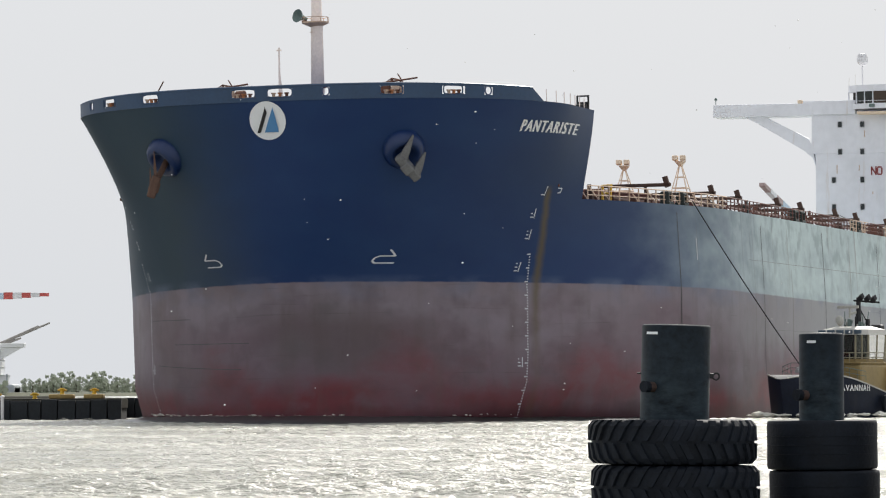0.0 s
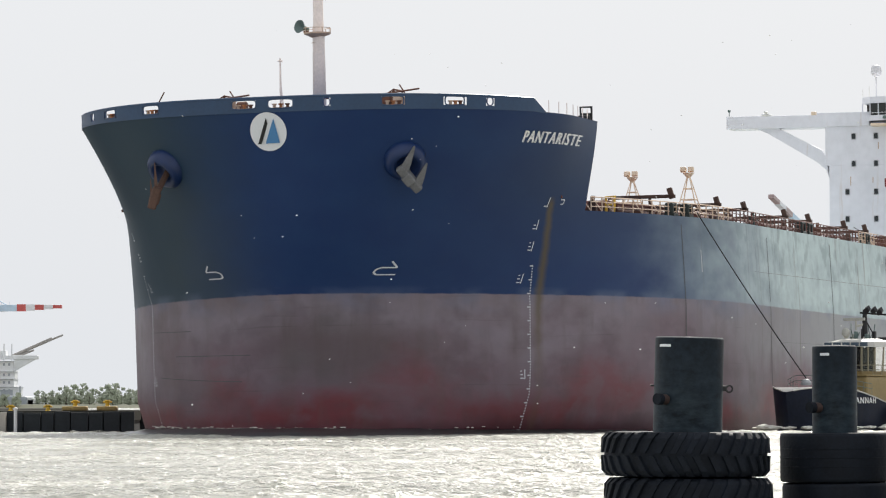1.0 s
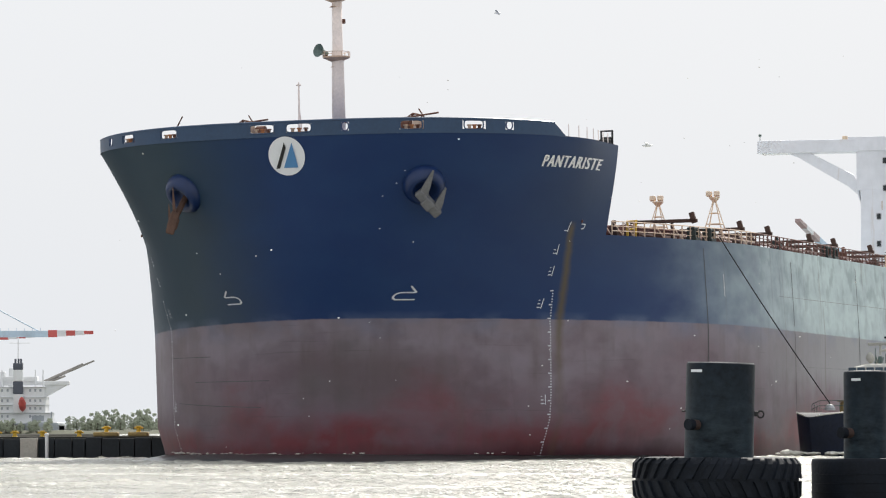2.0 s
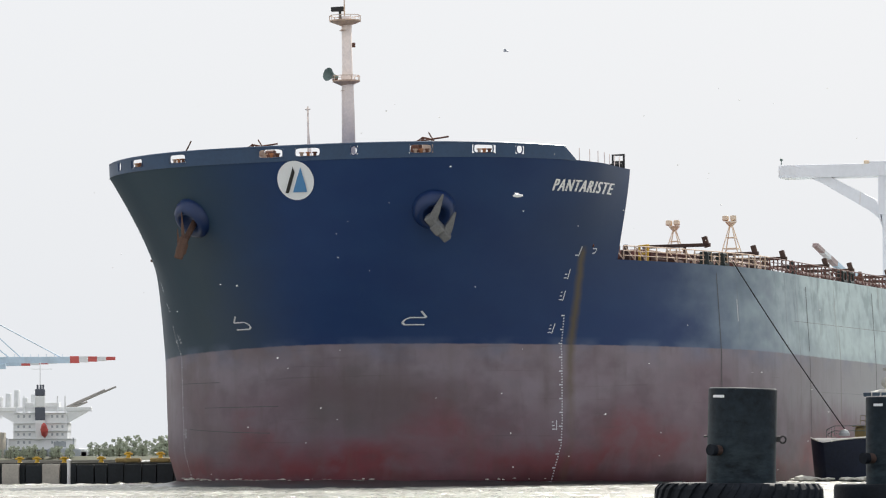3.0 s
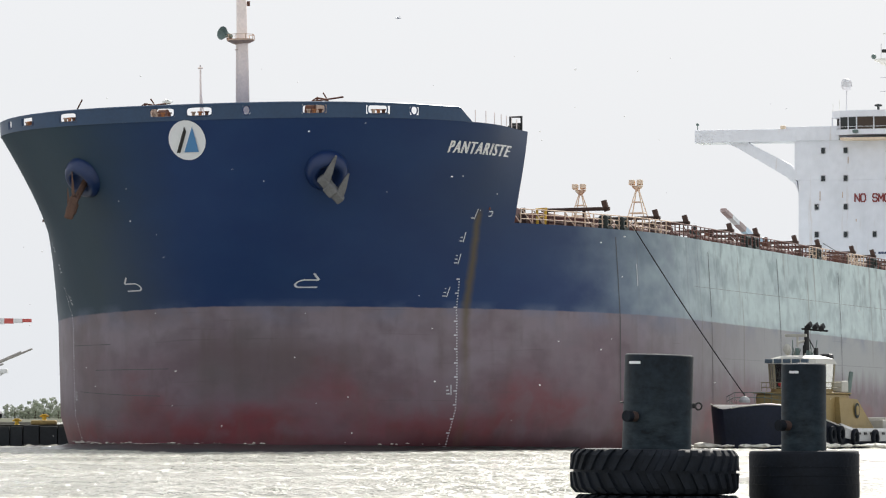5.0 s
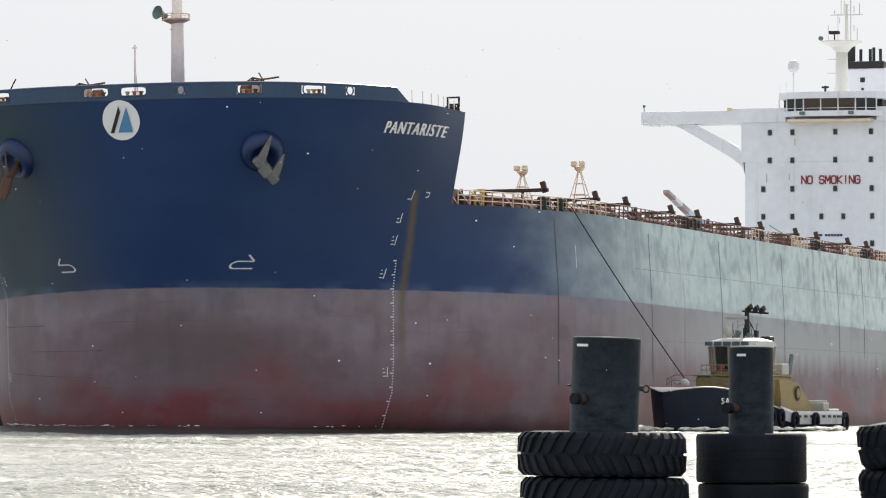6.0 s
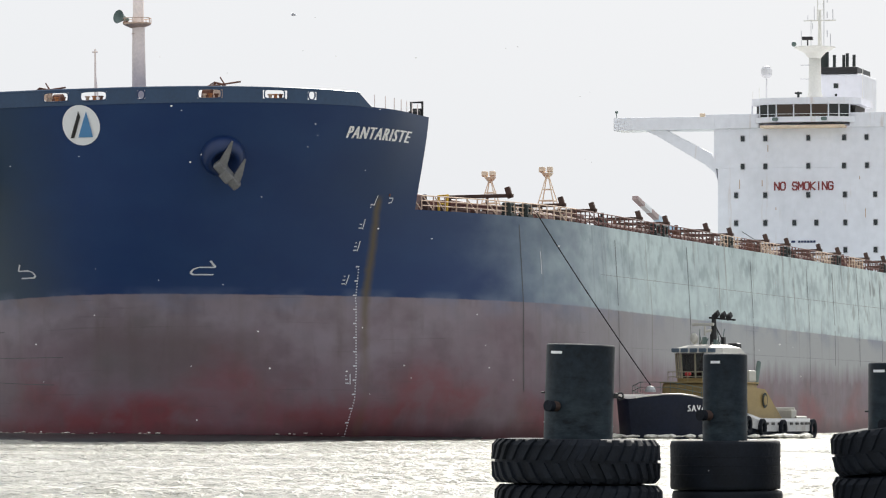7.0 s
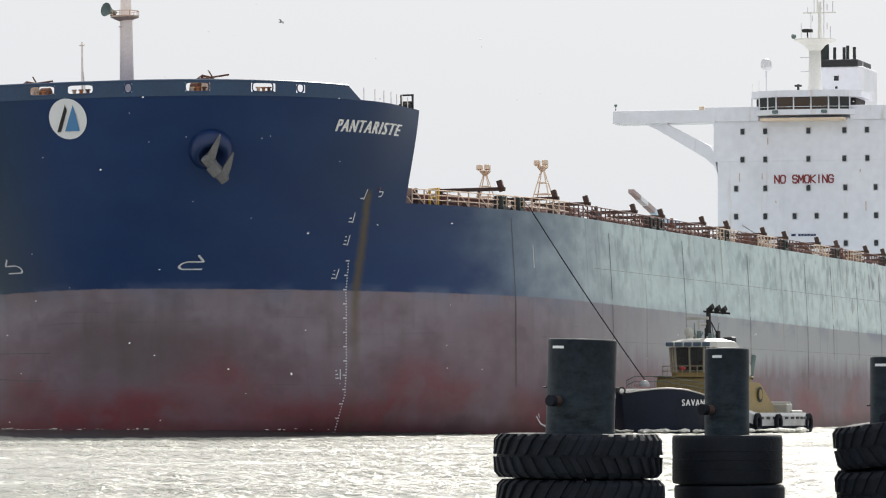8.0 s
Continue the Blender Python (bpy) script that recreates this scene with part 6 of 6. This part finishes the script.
# ---- far bank ----
def build_quay():
    y = 362.0
    q = empty("quay", pose(0, 0, 0), "low dark timber-faced quay on the far bank", "quay", kind="structure")
    rnd = random.Random(8)
    x1 = -33.3
    part("deck_slab", box(bmesh.new(), -130, x1, y + 0.4, y + 6, 0.9, 1.7, 0.05), SLAB, q)
    part("yard_slab", box(bmesh.new(), -130, -34.8, y + 6.0, y + 26, 0.9, 1.7, 0.05), SLAB, q)
    part("yard_slab", box(bmesh.new(), -160, -53, y + 26, y + 150, 0.9, 1.72, 0.05), SLAB, q)
    part("backing", box(bmesh.new(), -130, x1 - 0.1, y + 0.35, y + 5.9, -2, 0.95), QUAYDARK, q)
    # the wall steps back where the berth widens
    part("backing", box(bmesh.new(), -42, -29.2, y + 22.4, y + 27, -2, 1.7), QUAYDARK, q)
    for k in range(10):
        part("timber_panel", box(bmesh.new(), -41.5 + 1.23 * k, -40.35 + 1.23 * k, y + 22.0 - rnd.uniform(0, 0.2), y + 22.4, -1, 1.76 - rnd.uniform(0, 0.1), 0.04), QUAYDARK, q)
    x = -130.0
    while x < x1 - 1.0:
        w = rnd.uniform(1.0, 1.5)
        part("timber_panel", box(bmesh.new(), x, x + w - 0.08, y - rnd.uniform(0, 0.2), y + 0.4, -1, 1.64 - rnd.uniform(0, 0.12), 0.04), QUAYDARK, q)
        x += w
    for x in (-44.25, -47.5, -51.2, -54.8):
        part("concrete_pier", box(bmesh.new(), x - 0.68, x + 0.68, y - 0.6, y + 0.3, -1, 1.6, 0.05), CONCRETE, q, "pale concrete pier")
    # low buff fender blocks and the bollards
    for x, w in ((-38.2, 1.0), (-35.6, 0.8), (-50.5, 1.2)):
        b = part("kerb_block", box(bmesh.new(), x - w, x + w, y + 0.6, y + 2, 1.69, 2.05, 0.1), KERB, q)
    for x in (-35.6, -38.2, -40.4, -43.4, -45.6, -47.0, -49.0, -52.0):
        b = empty("bollard", pose(x, y + 1.4, 1.69 + (0.36 if x > -39 else 0)), "yellow mooring bollard on the quay", "bollard", group="bollards along the quay")
        part("post", lathe(bmesh.new(), [(0.24, 0), (0.18, 0.06), (0.15, 0.3), (0.24, 0.42), (0.18, 0.5)], 14), YELLOWPURE, b)
        part("horn_bar", rod(bmesh.new(), (-0.36, 0, 0.33), (0.36, 0, 0.33), 0.07), YELLOWPURE, b)
    b = empty("marker_post", pose(-42.75, y - 0.9, 0), "white marker post before the quay", "post")
    part("post", rod(bmesh.new(), (0, 0, -2), (0, 0, 1.8), 0.14, seg=12), WHITE, b)
    part("cap", lathe(bmesh.new(), [(0.18, 1.8), (0.18, 1.9), (0.05, 2.0)], 12), WHITE, b)


SLAB = material("quay_slab", (0.055, 0.054, 0.046), 1.0, var=0.3, scale=0.4, spec=0.05)
KERB = material("kerb_buff", (0.34, 0.24, 0.09), 0.8, var=0.4, scale=0.8)
build_quay()


def sts_crane(x, y, name_mat, tip_reach=63.0, h=1.0):
    """A quay gantry crane: legs, portal, boom with a striped nose, apex frame and stays. Its boom points east."""
    c = empty("gantry_crane", pose(x, y, 0), "blue container gantry crane paled for haze, with a red and white boom tip", "crane", group="container cranes on the far bank")
    for dx in (-14, 0):
        for dy in (0, 16):
            part("leg", box(bmesh.new(), dx - 0.8, dx + 0.8, dy - 0.8, dy + 0.8, 0, 41, 0.1), name_mat, c)
    part("portal_beam", box(bmesh.new(), -15, 1.2, -1, 1, 15, 17.5, 0.1), name_mat, c)
    part("portal_beam", box(bmesh.new(), -15, 1.2, 15, 17, 15, 17.5, 0.1), name_mat, c)
    for dx in (-14, 0):
        bm = bmesh.new()
        rod(bm, (dx - 3.5, 0, 0), (dx, 0, 14), 1.1, 0.8, 8), rod(bm, (dx + 3.5, 0, 0), (dx, 0, 14), 1.1, 0.8, 8)
        part("bogie_frame", bm, name_mat, c)
    z = 38.6
    n = 5
    solid = tip_reach - 18
    bm = box(bmesh.new(), -40, solid, -0.9, 0.9, z, z + 2.6, 0.1)
    for k in range(26):
        rod(bm, (-38 + 3.2 * k, -1.0, z + 2.6), (-38 + 3.2 * k, -1.0, z + 3.7), 0.08, seg=4)
    part("boom", bm, name_mat, c)
    w = 18 / n
    for i in range(n):
        part("boom_nose", box(bmesh.new(), solid + w * i, solid + w * (i + 1), -0.9, 0.9, z + 0.28 * i, z + 2.8 - 0.08 * i, 0.05), CRANERED if i % 2 == 0 else WHITE, c)
    bm = bmesh.new()
    rod(bm, (-7, 0, 41), (-1, 0, 62), 0.9, 0.6, 8), rod(bm, (0, 0, 41), (0, 0, 62), 0.9, 0.6, 8)
    rod(bm, (-7, 12, 41), (-6, 12, 58), 0.8, 0.6, 8)
    box(bm, -4, 6, -1, 1, 61, 63.2, 0.3)
    part("apex_frame", bm, name_mat, c)
    for xr, zr in ((tip_reach - 22, z + 2.5), (tip_reach - 38, z + 2.5)):
        part("stay", rod(bmesh.new(), (2, 0, 62), (xr, 0, zr), 0.24, seg=6), name_mat, c)
    part("stay", rod(bmesh.new(), (-6, 12, 58), (tip_reach - 45, 14, z), 0.3, seg=6), name_mat, c)
    part("stay", rod(bmesh.new(), (-2, 0, 62), (-38, 0, z + 2.5), 0.35, seg=6), name_mat, c)
    part("stay", rod(bmesh.new(), (-4, 0, 59), (-38, 0, 50), 0.35, seg=6), name_mat, c)
    part("brace", rod(bmesh.new(), (-14, 0, 17), (0, 0, 38), 0.6, seg=8), name_mat, c)
    part("machinery_house", box(bmesh.new(), -36, -22, -3, 3, z + 2.6, z + 8, 0.3), name_mat, c)
    part("trolley", box(bmesh.new(), 16, 19, -2, 2, z - 2.2, z, 0.2), name_mat, c)
    part("cab", box(bmesh.new(), -20, -17.5, -1.5, 1.5, z - 16, z - 11, 0.3), HORN, c)


def far_ship():
    """A moored bulk carrier seen from astern, with its derricks."""
    s = empty("moored_ship", pose(-218.5, 1750, 0), "white-housed bulk carrier moored stern-on at the far terminal", "ship")
    part("hull", box(bmesh.new(), -16, 16, 0, 120, -2, 4.2, 1.0), FARGREY, s)
    part("quarter", box(bmesh.new(), 3, 16, -1, 20, -1, 4.6, 0.8), FARGREY, s)
    for z0, z1, hw in ((4.2, 8.3, 12.6), (8.3, 11.4, 10.6), (11.4, 14.4, 10.6), (14.4, 18.4, 10.2)):
        t = part("deck_tier", box(bmesh.new(), -hw, hw, 2, 14, z0, z1 - 0.2, 0.2), FARWHITE, s)
        part("deck_edge", box(bmesh.new(), -hw - 0.25, hw + 0.25, 1.4, 14.6, z1 - 0.2, z1, 0.05), FARWHITE, t)
        for x in (-8.6, -6.4, -4.2, 4.6, 6.6, 8.6):
            part("window", box(bmesh.new(), x - 0.4, x + 0.4, 1.95, 2.1, z1 - 1.9, z1 - 0.9), FARGREY, t)
    part("recess", box(bmesh.new(), 5.2, 10.0, 1.9, 2.2, 5.0, 7.2), FARGREY, s)
    part("bridge_wing", box(bmesh.new(), -19.5, 19.5, 4, 8, 19.0, 20.6, 0.2), FARWHITE, s)
    for q in (-1, 1):
        bm = bmesh.new()
        f0 = [bm.verts.new((q * x, 4.4, z)) for x, z in ((10.0, 14.2), (18.6, 19.1), (10.0, 19.1))]
        f1 = [bm.verts.new(v.co + Vector((0, 3, 0))) for v in f0]
        bm.faces.new(f0), bm.faces.new(f1)
        for a in range(3):
            b = (a + 1) % 3
            bm.faces.new((f0[a], f0[b], f1[b], f1[a]))
        bmesh.ops.recalc_face_normals(bm, faces=bm.faces)
        part("wing_bracket", bm, FARWHITE, s)
        for x in (6.5, 9.5):
            part("vent_mast", rod(bmesh.new(), (q * x, 3, 18), (q * x, 3, 25), 0.35, 0.2, 8), FARWHITE, s)
        part("stern_rail", rod(bmesh.new(), (q * 13, 1, 4.2), (q * 13, 1, 8.6), 0.3, seg=8), FARGREY, s)
    part("transom", box(bmesh.new(), -11, 3, -0.6, 0.4, -1, 4.0, 0.3), FARBLACK, s)
    part("wheelhouse", box(bmesh.new(), -7, 7, 4, 11, 20.0, 22.4, 0.2), FARWHITE, s)
    for i, (z0, z1) in enumerate(((8, 15.5), (15.5, 20.5), (20.5, 25.0), (25.0, 27.6))):
        part("funnel", box(bmesh.new(), -1.9, 1.9, 0, 1.9, z0, z1, 0.3), (FARWHITE, FARBLACK, FARWHITE, FARBLACK)[i], s)
    for dx in (-1, 0.2, 1.2):
        part("exhaust", rod(bmesh.new(), (dx, 1, 27.5), (dx, 1, 29.3), 0.4, seg=8), FARBLACK, s)
    part("signal_mast", rod(bmesh.new(), (-0.6, 6, 22), (-0.6, 6, 38), 0.3, 0.15, 8), FARWHITE, s)
    part("yard", rod(bmesh.new(), (-4, 6, 35.5), (4, 6, 35.5), 0.15, seg=6), FARWHITE, s)
    bm = lathe(bmesh.new(), [(0.3, -3.2), (1.2, -1.8), (1.5, 0.4), (0.9, 2.7), (0.3, 3.4)], 14, Matrix.Translation((2.0, -2.0, 11.5)) @ pose(0, 0, 0, 35))
    part("lifeboat", bm, CRANERED, s, "orange-red free-fall lifeboat")
    for x0, x1, z1 in ((5, 25.5, 29.0), (5, 21.0, 27.8), (7, 14, 23.0)):
        part("derrick_boom", rod(bmesh.new(), (x0, 40, 20.5), (x1, 40, z1), 0.6, 0.35, 8), FARBROWN, s)
    for k in range(6):
        x = -24 + 3.4 * k
        part("crane_house", box(bmesh.new(), x - 0.9, x + 0.9, 55, 60, 16, 24.5 + (k % 3) * 1.5, 0.2, pose(0, 0, 0, 0, 2)), FARWHITE, s)
    part("warehouse", box(bmesh.new(), -23, -14, -8, 6, 0, 10.8, 0.2), FARTAN, s)


def bank_and_trees():
    rnd = random.Random(14)
    bm = bmesh.new()
    n = 60
    rows = []
    for i in range(n + 1):
        x = -420 + 440 * i / n
        rows.append([bm.verts.new((x, 1700, -0.5)), bm.verts.new((x, 1712, 1.2 + rnd.uniform(-0.3, 0.3))), bm.verts.new((x, 2300, 1.6)), bm.verts.new((x, 4000, 1.8))])
    for a, b in zip(rows, rows[1:]):
        for j in range(3):
            bm.faces.new((a[j], b[j], b[j + 1], a[j + 1]))
    tagged(part("ground", bm, BANK), label="low grassy far bank of the river", category="ground", kind="structure")
    crowns = {}
    for k in range(270):
        x = -345 + 1.19 * k + rnd.uniform(-1.5, 1.5)
        y = 1722 + rnd.uniform(0, 120)
        h = rnd.uniform(3.6, 6.0) + (rnd.random() < 0.12) * 3.0
        if -262 < x < -200:
            y, h = 1703 + rnd.uniform(0, 8), rnd.uniform(2.5, 5.2)
        t = empty("tree", pose(x, y, 1.1), "broadleaf tree on the far bank, its green paled for haze", "tree", group="trees on the far bank")
        kind = 18 + k % 4 if h > 6.0 else int((h - 2.5) / 3.5 * 9) * 2 + k % 2
        if kind not in crowns:
            crowns[kind] = tree_meshes(rnd, h)
        for name, me in zip(("trunk", "crown"), crowns[kind]):
            ob = new(name, me)
            ob.parent = t
            tagged(ob)


def tree_meshes(rnd, h):
    """Tapered trunk with limbs, and a ragged crown of many small leaf clumps."""
    bm = rod(bmesh.new(), (0, 0, -0.5), (0.1, 0, h * 0.7), 0.25, 0.08, 7)
    lobes = []
    for q in range(7):
        an = rnd.uniform(0, 6.28)
        c = Vector((math.cos(an) * h * rnd.uniform(0.1, 0.34), math.sin(an) * h * 0.3, h * (0.28 + 0.10 * q)))
        rod(bm, (0, 0, c.z * 0.6), c, 0.1, 0.04, 5)
        lobes.append((c, h * rnd.uniform(0.12, 0.2)))
    trunk, crown = bpy.data.meshes.new("trunk"), bpy.data.meshes.new("crown")
    bm.to_mesh(trunk)
    bm.free()
    bm = bmesh.new()
    for q in range(260):
        if q < 90:
            c, r = Vector((0, 0, h * 0.25)), h * 0.42
        else:
            c, r = lobes[q % 7]
        d = Vector((rnd.gauss(0, 1), rnd.gauss(0, 1), rnd.gauss(0, 0.8)))
        d *= r * rnd.random() ** 0.5 / d.length
        s_ = h * rnd.uniform(0.022, 0.05)
        p = c + d
        m = Matrix.Translation((p.x, p.y, max(0.1, p.z))) @ pose(0, 0, 0, rnd.uniform(0, 180), rnd.uniform(0, 180), 0) @ Matrix.Diagonal((s_ * 1.5, s_, s_ * 0.6, 1))
        bmesh.ops.create_icosphere(bm, subdivisions=1, radius=1, matrix=m)
    bm.to_mesh(crown)
    bm.free()
    trunk.materials.append(BARK), crown.materials.append(LEAF)
    return trunk, crown


def mobile_crane():
    """A telescopic crane on the quay, seen by its jib."""
    c = empty("mobile_crane", pose(-69.7, 380, 1.7), "pale green telescopic crane raised over the quay", "crane")
    part("carrier", box(bmesh.new(), -6, 5, -1.4, 1.4, 0.5, 2.2, 0.2), CRANEGREEN, c)
    for dx in (-4.5, -2.5, 2, 4):
        part("wheel", rod(bmesh.new(), (dx, -1.5, 0.56), (dx, -1.0, 0.56), 0.56, seg=16), RUBBER, c)
    root, tip = Vector((-2, 0, 2.8)), Vector((15.2, 0, 24.4))
    dv = (tip - root)
    basis = dv.to_track_quat("Z", "Y").to_matrix().to_4x4()
    for i in range(4):
        w = 0.56 - 0.08 * i
        p0, p1 = root.lerp(tip, i / 4), root.lerp(tip, (i + 1) / 4 + 0.01)
        part("jib_section", box(bmesh.new(), -w, w, -w * 0.8, w * 0.8, -dv.length / 8, dv.length / 8, 0.06, Matrix.Translation((p0 + p1) / 2) @ basis), CRANEGREEN, c)
    bm = box(bmesh.new(), tip.x - 0.6, tip.x + 0.3, -0.4, 0.4, tip.z - 0.3, tip.z + 0.3, 0.1)
    rod(bm, tip + Vector((0.3, -0.4, 0.2)), tip + Vector((0.3, 0.4, 0.2)), 0.3)
    part("jib_head", bm, CRANEGREEN, c)
    for dx, z0, z1, r in ((-1.75, tip.z - 1.2, 20.6, 0.17), (-1.65, tip.z - 4.4, 17.9, 0.2)):
        bm = rod(bmesh.new(), (tip.x + dx, 0, z0 - 0.6), (tip.x + dx, 0, z1 + 1.4), 0.05, seg=5)
        part("hoist_rope", bm, BLACK, c)
        bm = lathe(bmesh.new(), [(0.06, -0.9), (r, -0.3), (r, 0.4), (0.1, 0.9)], 10, Matrix.Translation((tip.x + dx, 0, z1 + 0.7)))
        part("hook_block", bm, BLACKGREEN, c)
        bm = bars(bmesh.new(), [(tip.x + dx, 0, z1 - 0.2), (tip.x + dx, 0, z1 - 0.7), (tip.x + dx - 0.2, 0, z1 - 0.9), (tip.x + dx - 0.35, 0, z1 - 0.6)], 0.06)
        part("hook", bm, BLACKGREEN, c)
    # dark hopper standing beside it
    h = empty("hopper", pose(-61.3, 366, 1.7), "dark steel hopper on legs standing on the quay", "hopper")
    part("bin", box(bmesh.new(), -6.5, 1.6, 0, 5, 4.1, 7.6, 0.1), BLACKGREEN, h)
    for dx in (-5.5, 0.6):
        for dy in (0.6, 4.4):
            part("leg", box(bmesh.new(), dx - 0.25, dx + 0.25, dy - 0.25, dy + 0.25, 0, 4.2, 0.03), HORN, h)
    part("ladder", rod(bmesh.new(), (1.2, -0.2, 4.2), (4.4, -0.2, 0.2), 0.08, seg=6), FARWHITE, h)


FARGREY = material("far_grey", (0.38, 0.41, 0.44), 0.6, var=0.15, scale=0.2)
FARWHITE = material("far_white", (0.80, 0.81, 0.82), 0.6, var=0.06, scale=0.2)
FARBLACK = material("far_black", (0.09, 0.10, 0.13), 0.6, var=0.2, scale=0.2)
FARBROWN = material("far_brown", (0.32, 0.30, 0.28), 0.6, var=0.2, scale=0.3)
FARTAN = material("far_tan", (0.52, 0.48, 0.40), 0.8, var=0.15, scale=0.2)
BANK = material("bank_grass", (0.075, 0.08, 0.045), 0.9, var=0.3, scale=0.05)
CRANEGREEN = material("crane_green", (0.46, 0.51, 0.50), 0.5, var=0.12, scale=0.5)
sts_crane(-257.5, 1800, CRANEBLUE)
sts_crane(-270.5, 1850, CRANEBLUE, 50)
sts_crane(-305.0, 1900, CRANEBLUE, 58)
far_ship()
bank_and_trees()
mobile_crane()


# ---- gulls and drifting seed fluff ----
def gull(path):
    g = empty("gull", path[0][1], "white gull gliding over the river", "bird", group="gulls over the river")
    bm = lathe(bmesh.new(), [(0.02, -0.24), (0.06, -0.12), (0.075, 0.02), (0.05, 0.16), (0.02, 0.22)], 10, pose(0, 0, 0, 0, 90))
    part("body", bm, LOGOWHITE, g)
    for s in (-1, 1):
        bm = bmesh.new()
        vs = [(0.08, 0.04, 0.02), (0.12, 0.3, 0.12), (0.02, 0.62, 0.04), (-0.05, 0.62, 0.04), (-0.02, 0.3, 0.11), (-0.08, 0.04, 0.02)]
        lo = [bm.verts.new((x, s * y, z)) for x, y, z in vs]
        hi = [bm.verts.new((x, s * y, z + 0.02)) for x, y, z in vs]
        bm.faces.new(lo), bm.faces.new(list(reversed(hi)))
        for i in range(6):
            j = (i + 1) % 6
            bm.faces.new((lo[i], hi[i], hi[j], lo[j]))
        bmesh.ops.recalc_face_normals(bm, faces=bm.faces)
        part("wing", bm, LOGOWHITE, g)
    return g


def line_path(p0, p1, yaw):
    return [(8.0 * i / 8, Matrix.Translation(Vector(p0).lerp(Vector(p1), i / 8) + Vector((0, 0, 0.5 * math.sin(i * 1.3)))) @ pose(0, 0, 0, 12 * math.sin(i * 0.9), 0, yaw)) for i in range(9)]


MAIN_GULL = [(0.0, 16.0, 15.5), (1.4, 7.0, 14.9), (2.8, -2.4, 14.2), (3.5, -7.1, 12.7), (4.1, -11.1, 13.0), (4.5, -13.0, 14.9), (6.0, -22.0, 17.0), (8.0, -35.0, 18.5)]
GULLS = [[(t, pose(x, 200, z, 10 * math.sin(2 * t), 0, 180)) for t, x, z in MAIN_GULL], line_path((14, 260, 30), (4, 250, 27), 190), line_path((-4, 330, 33), (-12, 335, 31), 170)]
gulls = [gull(p) for p in GULLS]


def fluff(seed, n):
    rnd = random.Random(seed)
    bm = bmesh.new()
    for _ in range(n):
        d = rnd.uniform(40, 200)
        c = Vector((rnd.uniform(-0.13, 0.16) * d, d, 2.2 + rnd.uniform(-0.012, 0.085) * d))
        s_ = d * rnd.choice((0.9, 1.0, 1.3, 1.8)) / 8000
        bmesh.ops.create_icosphere(bm, subdivisions=1, radius=s_, matrix=Matrix.Translation(c) @ Matrix.Diagonal((1.2, 1, 0.8, 1)))
    return tagged(part("seed_fluff", bm, FLUFF), label="white seed fluff drifting on the wind", category="fluff", kind="stuff")


FLUFF = material("seed_fluff", (0.85, 0.85, 0.86), 0.8, var=0)
fluffs = [fluff(31, 60), fluff(32, 60)]


def motions():
    walk(water, [(0.0, pose(0, 0, 0)), (4.0, pose(-0.9, -1.6, 0)), (8.0, pose(-1.8, -3.2, 0))])
    times = [i * 0.5 for i in range(17)]
    walk(ship, [(t, ship_pose(t)) for t in times])
    for thing in (line, foam_bow, foam_tug, wave):
        walk(thing, [(t, ship_way(t)) for t in times])
    walk(tug, [(t, tug_pose(t)) for t in times])
    for g, path in zip(gulls, GULLS):
        walk(g, path)
    for k, f in enumerate(fluffs):
        walk(f, [(t, pose((-1.1 - 0.5 * k) * (t - 4), 0.3 * t, (0.12 - 0.2 * k) * (t - 4) + 0.2 * math.sin(t + k))) for t in range(9)])


motions()
